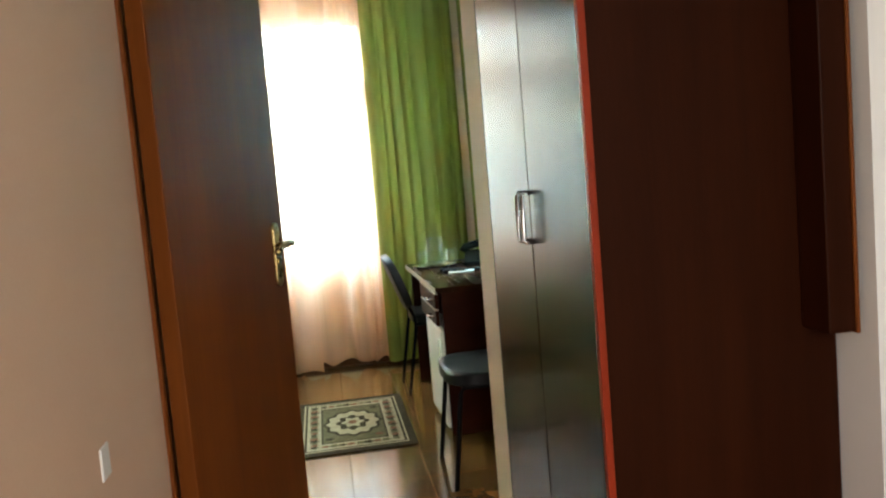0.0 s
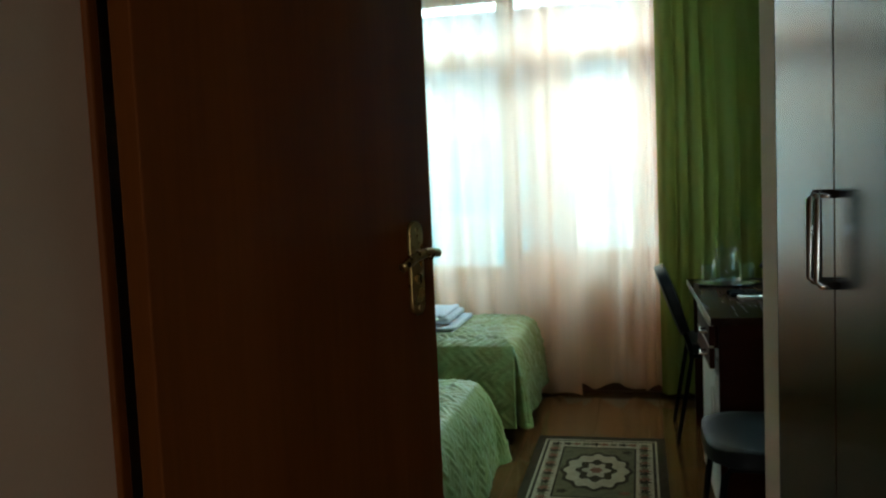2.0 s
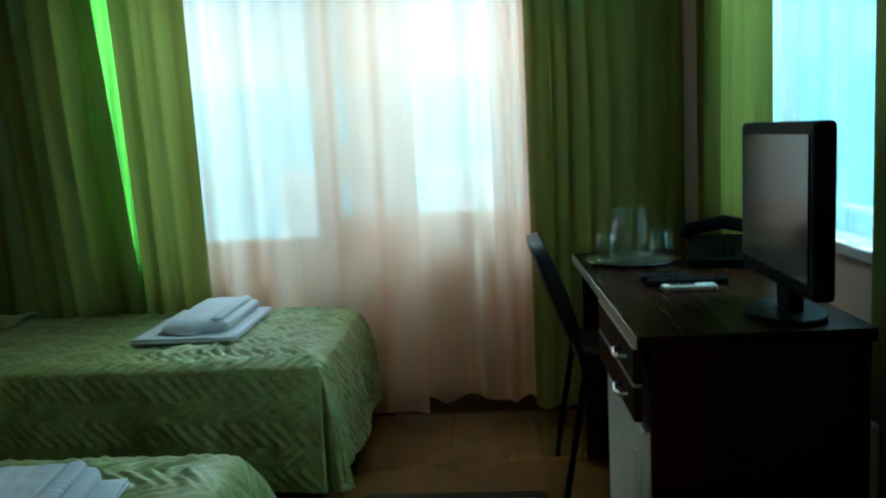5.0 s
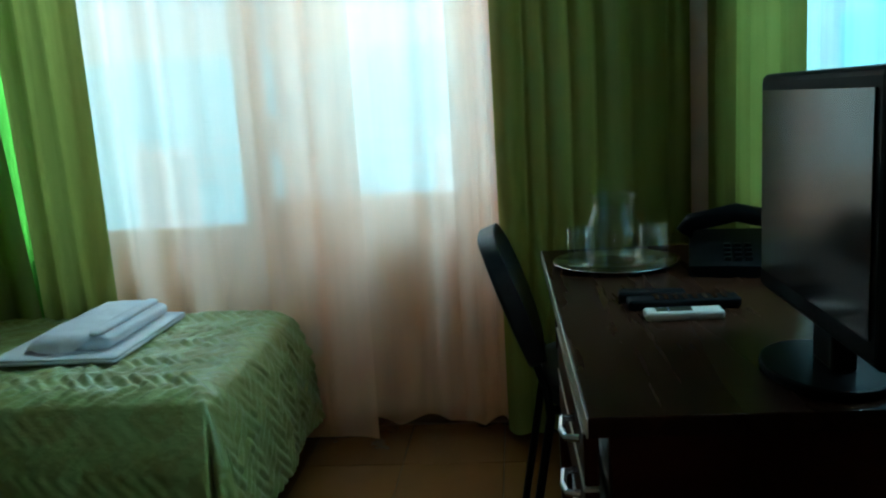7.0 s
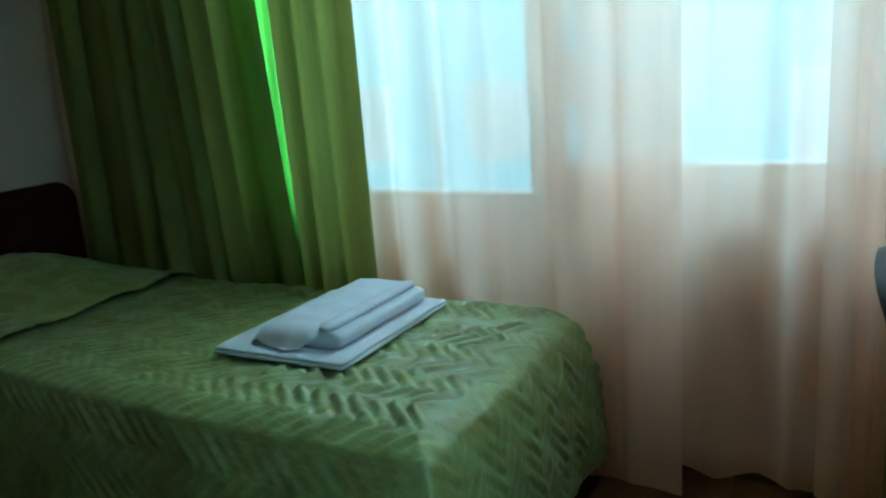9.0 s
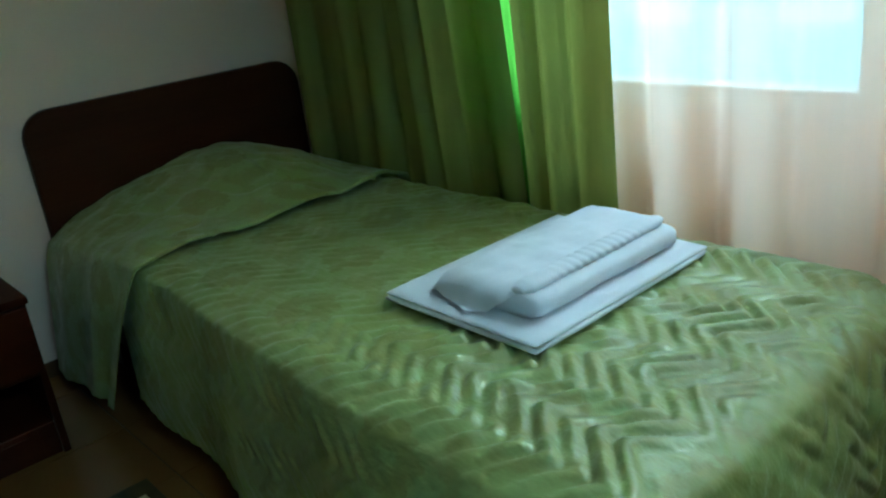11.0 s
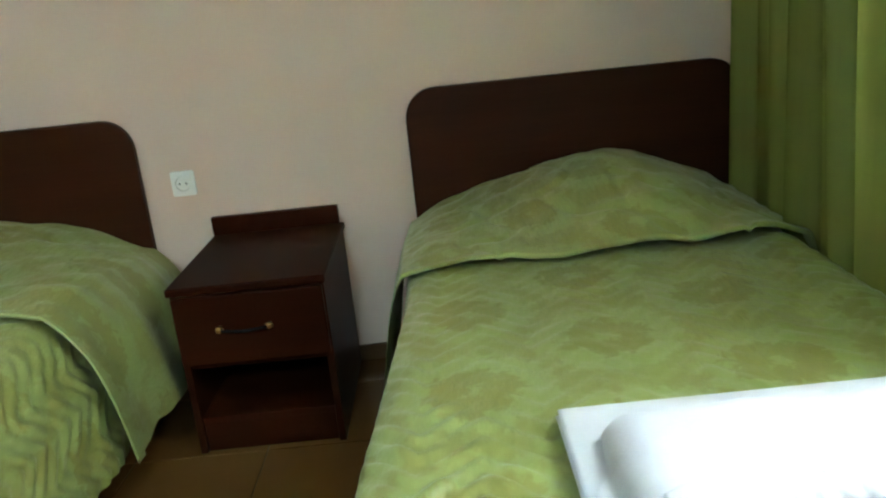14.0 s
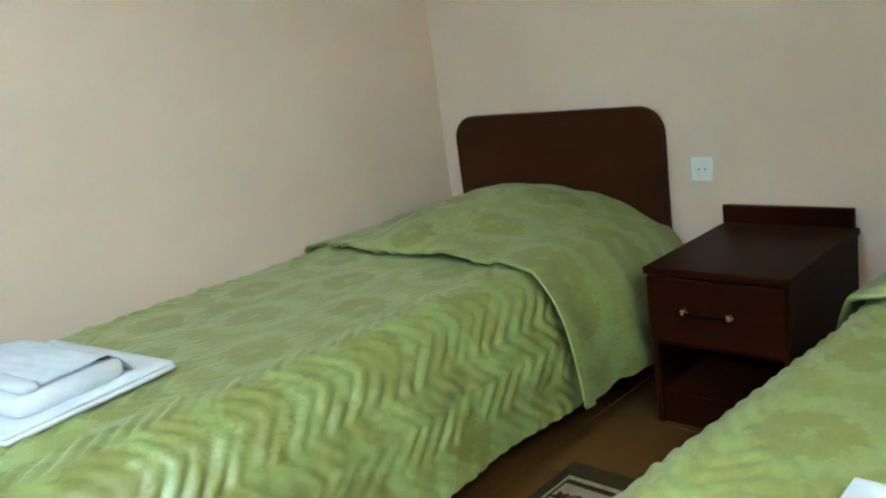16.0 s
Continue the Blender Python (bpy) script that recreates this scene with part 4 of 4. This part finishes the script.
k = part("lock_cylinder", lathe([(0, 0.0), (0.0095, 0.0), (0.0095, 0.004), (0.006, 0.0045), (0, 0.0045)], 20), M_BRASS, pl, "brass key cylinder")
k.matrix_local = pose(0.008, hy, hz - 0.045, 0, 90, 0)
part("keyhole", bx(0.0126, 0.0132, hy - 0.001, hy + 0.001, hz - 0.05, hz - 0.04, 0), M_BLACK, pl)
part("lever", tube([(0.006, hy, hz), (0.04, hy, hz)], 0.009, 12), M_BRASS, pl, smooth=True)
arc = [(0.045, hy + 0.012 - 0.0118 * q, hz + 0.006 - 0.0004 * (q - 3) ** 2) for q in range(11)]
part("lever", tube(arc, 0.0085, 12), M_BRASS, pl, "curved brass lever", smooth=True)

sw = thing("light_switch", "white plastic light switch beside the door casing", "switch", (-0.43, -2.40, 0.925))
part("cover_plate", slab(rounded(-0.04, 0.04, -0.04, 0.04, 0.006), 0.0, 0.009, "x", 0.002), M_WHITEPL, sw)
part("rocker", bx(0.009, 0.013, -0.022, 0.022, -0.025, 0.025, 0.002), M_WHITEPL, sw)

# ---------- desk side ----------
desk = thing("desk", "dark mahogany laminate desk along the wall", "desk", (0.450, 0.30, 0), rz=0.9)
DL, DD = 1.19, 0.49
part("desktop", bx(0.002, DD, 0, DL, 0.722, 0.75, 0.002), M_DESKTOP, desk)
part("edge_band", bx(-0.001, 0.0015, 0, DL, 0.7225, 0.7495, 0.0005), M_EDGE, desk, "pale worn edge strip")
part("end_panel", bx(0.03, DD - 0.01, 0.005, 0.027, 0, 0.722, 0.002), M_MAHOG, desk)
part("end_panel", bx(0.03, DD - 0.01, DL - 0.027, DL - 0.005, 0, 0.722, 0.002), M_MAHOG, desk)
part("mid_panel", bx(0.03, DD - 0.01, 0.545, 0.563, 0, 0.722, 0.002), M_MAHOG, desk)
part("modesty_panel", bx(DD - 0.03, DD - 0.014, 0.027, DL - 0.027, 0.25, 0.722, 0.002), M_MAHOG, desk)
for k, (z0, z1) in enumerate(((0.64, 0.715), (0.555, 0.632))):
    d = part("drawer", bx(-0.002, 0.018, 0.03, 0.543, z0, z1, 0.003), M_MAHOG, desk)
    part("drawer_edge", bx(-0.004, 0.016, 0.03, 0.543, z1 + 0.0005, z1 + 0.004, 0.0005), M_EDGE, d, "pale edge strip")
    part("handle", tube([(-0.002, 0.1, z0 + 0.04), (-0.02, 0.105, z0 + 0.04), (-0.024, 0.14, z0 + 0.036), (-0.02, 0.175, z0 + 0.04), (-0.002, 0.18, z0 + 0.04)], 0.006), M_CHROME, d, "steel bow handle")

fr = thing("minibar_fridge", "small white minibar fridge under the desk", "fridge", (0.465, 0.335, 0), rz=0.9)
part("body", bx(0.04, 0.5, 0.0, 0.5, 0.02, 0.53, 0.008), M_WHITEPL, fr)
fd = part("door", bx(0.0, 0.037, 0.0, 0.5, 0.03, 0.53, 0.012, 3), M_WHITEPL, fr)
part("door_handle", bx(-0.012, 0.0, 0.03, 0.05, 0.36, 0.48, 0.004), M_WHITEPL, fd)
for fx, fy in ((0.07, 0.05), (0.07, 0.45), (0.45, 0.05), (0.45, 0.45)):
    f = part("foot", lathe([(0.0, 0), (0.02, 0), (0.018, 0.02), (0, 0.02)], 12), M_BLACK, fr)
    f.matrix_local = pose(fx, fy, 0)


def pad(hw, hd, h, power=4.0, bend=0.0):
    """A rounded upholstered cushion."""
    bm = bmesh.new()
    bmesh.ops.create_uvsphere(bm, u_segments=36, v_segments=18, radius=1.0)
    for v in bm.verts:
        x, y, z = v.co
        r = max(1e-6, (abs(x) ** power + abs(y) ** power + abs(z) ** 2.6) ** (1 / power))
        k = 1 / max(1e-6, (abs(x) ** power + abs(y) ** power) ** (1 / power) if abs(z) < 0.98 else 1)
        rr = math.hypot(x, y)
        k = min(k, 1.5) if rr > 1e-4 else 1
        v.co = Vector((x * (1 + (k - 1)) * rr ** 0 * hw, y * k * hd, math.copysign(abs(z) ** 0.6, z) * h + bend * (y * y - 0.5)))
    return bm


def visitor_chair(name_label, at, rz):
    """A stacking visitor chair: padded seat and back on a black steel frame; it faces +x."""
    c = thing("visitor_chair", name_label, "chair", at, rz=rz, group="visitor chairs")
    seat = part("seat", pad(0.215, 0.225, 0.032), M_LEATHER, c, "black padded seat", smooth=True)
    seat.matrix_local = pose(0.0, 0, 0.455)
    back = part("backrest", pad(0.17, 0.215, 0.028, bend=0.02), M_LEATHER, c, "black padded backrest", smooth=True)
    back.matrix_local = pose(-0.272, 0, 0.675, 0, 70, 0)
    for s in (-1, 1):
        part("rear_leg", tube([(-0.27, s * 0.2, 0.0), (-0.2, s * 0.2, 0.41), (-0.205, s * 0.19, 0.47), (-0.24, s * 0.13, 0.56), (-0.27, s * 0.1, 0.64)], 0.011, 10), M_BLACK, c, smooth=True)
        part("front_leg", tube([(0.22, s * 0.21, 0.0), (0.17, s * 0.2, 0.4), (0.15, s * 0.19, 0.425), (-0.2, s * 0.19, 0.425)], 0.011, 10), M_BLACK, c, smooth=True)
    part("cross_bar", tube([(0.15, -0.19, 0.42), (0.15, 0.19, 0.42)], 0.009, 8), M_BLACK, c)
    part("cross_bar", tube([(-0.17, -0.19, 0.42), (-0.17, 0.19, 0.42)], 0.009, 8), M_BLACK, c)
    return c


visitor_chair("black padded visitor chair pushed up to the desk", (0.63, 1.35, 0), 0)
visitor_chair("black padded visitor chair standing by the desk end", (0.60, -0.19, 0), 180)

tv = thing("television", "small flat black television standing on the desk", "television", (0.80, 0.45, 0.75))
part("cabinet", bx(-0.02, 0.025, -0.218, 0.252, 0.07, 0.425, 0.012, 3), M_BLACK, tv)
part("screen", bx(-0.0235, -0.019, -0.194, 0.228, 0.105, 0.4, 0.001), M_SCREEN, tv)
part("rear_housing", bx(0.025, 0.042, -0.16, 0.16, 0.12, 0.36, 0.012), M_BLACK, tv)
part("neck", bx(-0.005, 0.03, -0.04, 0.04, 0.012, 0.09, 0.006), M_BLACK, tv)
part("base", slab([(0.085 * math.cos(w), 0.12 * math.sin(w)) for w in [2 * math.pi * q / 40 for q in range(40)]], 0.0, 0.014, "z", 0.004), M_BLACK, tv)

tray = thing("serving_tray", "round polished steel serving tray on the desk", "tray", (0.605, 1.27, 0.75))
part("dish", lathe([(0.0, 0.003), (0.125, 0.003), (0.135, 0.008), (0.152, 0.012), (0.152, 0.010), (0.136, 0.005), (0.126, 0.0), (0.0, 0.0)], 56), M_TRAY, tray, smooth=True)
jug = thing("water_jug", "clear glass water jug standing on the tray", "jug", (0.605, 1.30, 0.7535))
jug_body = lathe([(0.0515, 0.160), (0.0535, 0.165), (0.0555, 0.165), (0.0545, 0.160), (0.048, 0.148), (0.047, 0.136), (0.054, 0.118), (0.066, 0.085), (0.0715, 0.05), (0.069, 0.016), (0.060, 0.0), (0.0, 0.0)], 48)
for v in jug_body.verts:
    if v.co.z > 0.14:
        turn, rise = math.atan2(v.co.y, v.co.x), (v.co.z - 0.14) / 0.025
        v.co.x *= 1 + 0.05 * rise * math.cos(6 * turn)
        v.co.y *= 1 + 0.05 * rise * math.cos(6 * turn)
        v.co.z += 0.004 * rise * math.cos(6 * turn)
part("body", jug_body, M_TUMBLER, jug, smooth=True)
part("handle", tube([(0.047, 0, 0.142), (0.066, 0, 0.146), (0.083, 0, 0.136), (0.09, 0, 0.112), (0.086, 0, 0.082), (0.074, 0, 0.062), (0.062, 0, 0.056)], 0.006, 10), M_TUMBLER, jug, smooth=True)
jug.matrix_world = pose(0.605, 1.30, 0.7535, 0, 0, -70)
for gx, gy in ((0.52, 1.24), (0.69, 1.235)):
    g = tagged(part("drinking_glass", lathe([(0.0315, 0.092), (0.0318, 0.095), (0.033, 0.095), (0.0312, 0.02), (0.029, 0.0), (0.0, 0.0)], 32), M_TUMBLER, None, smooth=True), "clear drinking glass on the steel tray", "glass", "drinking glasses")
    g.matrix_world = pose(gx, gy, 0.7535)

rc = thing("remote_control", "white remote control lying on the desk", "remote control", (0.665, 0.765, 0.75), rz=90)
part("case", bx(-0.022, 0.022, -0.07, 0.07, 0, 0.017, 0.006, 3), M_IVORY, rc)
part("display", bx(-0.014, 0.014, -0.015, 0.05, 0.0172, 0.0178, 0), M_CHROME, rc, "grey display window")
rc = thing("remote_control", "long black television remote on the desk", "remote control", (0.68, 0.845, 0.75), rz=90)
part("case", bx(-0.024, 0.024, -0.105, 0.105, 0, 0.02, 0.007, 3), M_BLACK, rc)
for k in range(8):
    for j in (-1, 0, 1):
        part("button", bx(j * 0.013 - 0.004, j * 0.013 + 0.004, -0.08 + k * 0.018, -0.071 + k * 0.018, 0.02, 0.0225, 0.001), M_WENGE, rc)

ph = thing("telephone", "black desk telephone with its handset on", "telephone", (0.865, 1.17, 0.75), rz=78)
part("base", slab([(-0.1, 0.0), (0.1, 0.0), (0.1, 0.075), (0.02, 0.055), (-0.1, 0.025)], -0.105, 0.105, "y", 0.006), M_BLACK, ph)
part("handset", tube([(0.04, -0.115, 0.075), (0.04, -0.1, 0.1), (0.04, 0.0, 0.122), (0.04, 0.1, 0.1), (0.04, 0.115, 0.075)], 0.022, 12), M_BLACK, ph, smooth=True)
for k in range(4):
    for j in range(3):
        part("key", bx(-0.075 + k * 0.022, -0.06 + k * 0.022, -0.03 + j * 0.022, -0.015 + j * 0.022, 0.03 + k * 0.006, 0.04 + k * 0.006, 0.002), M_BLACK, ph)
rc = thing("remote_control", "short black remote control on the desk", "remote control", (0.63, 0.90, 0.75), rz=84)
part("case", bx(-0.022, 0.022, -0.065, 0.065, 0, 0.022, 0.008, 3), M_BLACK, rc)

# ---------- skirting and tiles ----------
for nm, b in (("baseboard", (X_LEFT, X_LEFT + 0.012, -0.49, Y_WIN)), ("baseboard", (X_LEFT, 1.04, Y_WIN - 0.012, Y_WIN)), ("baseboard", (0.488, 0.5, -1.0, -0.68)), ("baseboard", (0.5, 1.04, -0.68, -0.668)), ("baseboard", (-0.42, -0.408, -1.16, -0.68)), ("baseboard", (-0.43, -0.418, -4.0, -2.08))):
    structure(nm, bx(b[0], b[1], b[2], b[3], 0, 0.05, 0.003), M_SKIRT)

TILE = 0.333
tile_mesh = mesh_from(bx(-TILE / 2 + 0.0012, TILE / 2 - 0.0012, -TILE / 2 + 0.0012, TILE / 2 - 0.0012, -0.006, 0.0, 0.0008, 1), "tile")
tile_mesh.materials.append(M_TILE)
far_tiles = bmesh.new()
for i in range(-8, 9):
    for j in range(-16, 8):
        cx, cy = -0.04 + (i + 0.5) * TILE, -0.2 + (j + 0.5) * TILE
        inside = (X_LEFT - 0.1 < cx < 1.2 and -0.7 < cy < Y_WIN + 0.1) or (-0.5 < cx < 1.1 and cy < -0.6) or (-0.5 < cx < 2.05 and cy < -2.2)
        if not inside or cy < -5.05:
            continue
        if -1.95 < cx < 1.15 and -3.2 < cy:
            t = new("tile", tile_mesh)
            t.parent = floor
            t.location = (cx, cy, 0)
        else:
            box(far_tiles, cx - TILE / 2 + 0.002, cx + TILE / 2 - 0.002, cy - TILE / 2 + 0.002, cy + TILE / 2 - 0.002, -0.006, 0.0)
rest = part("tile_field", far_tiles, M_TILE, floor)
tagged(rest, kind="stuff")
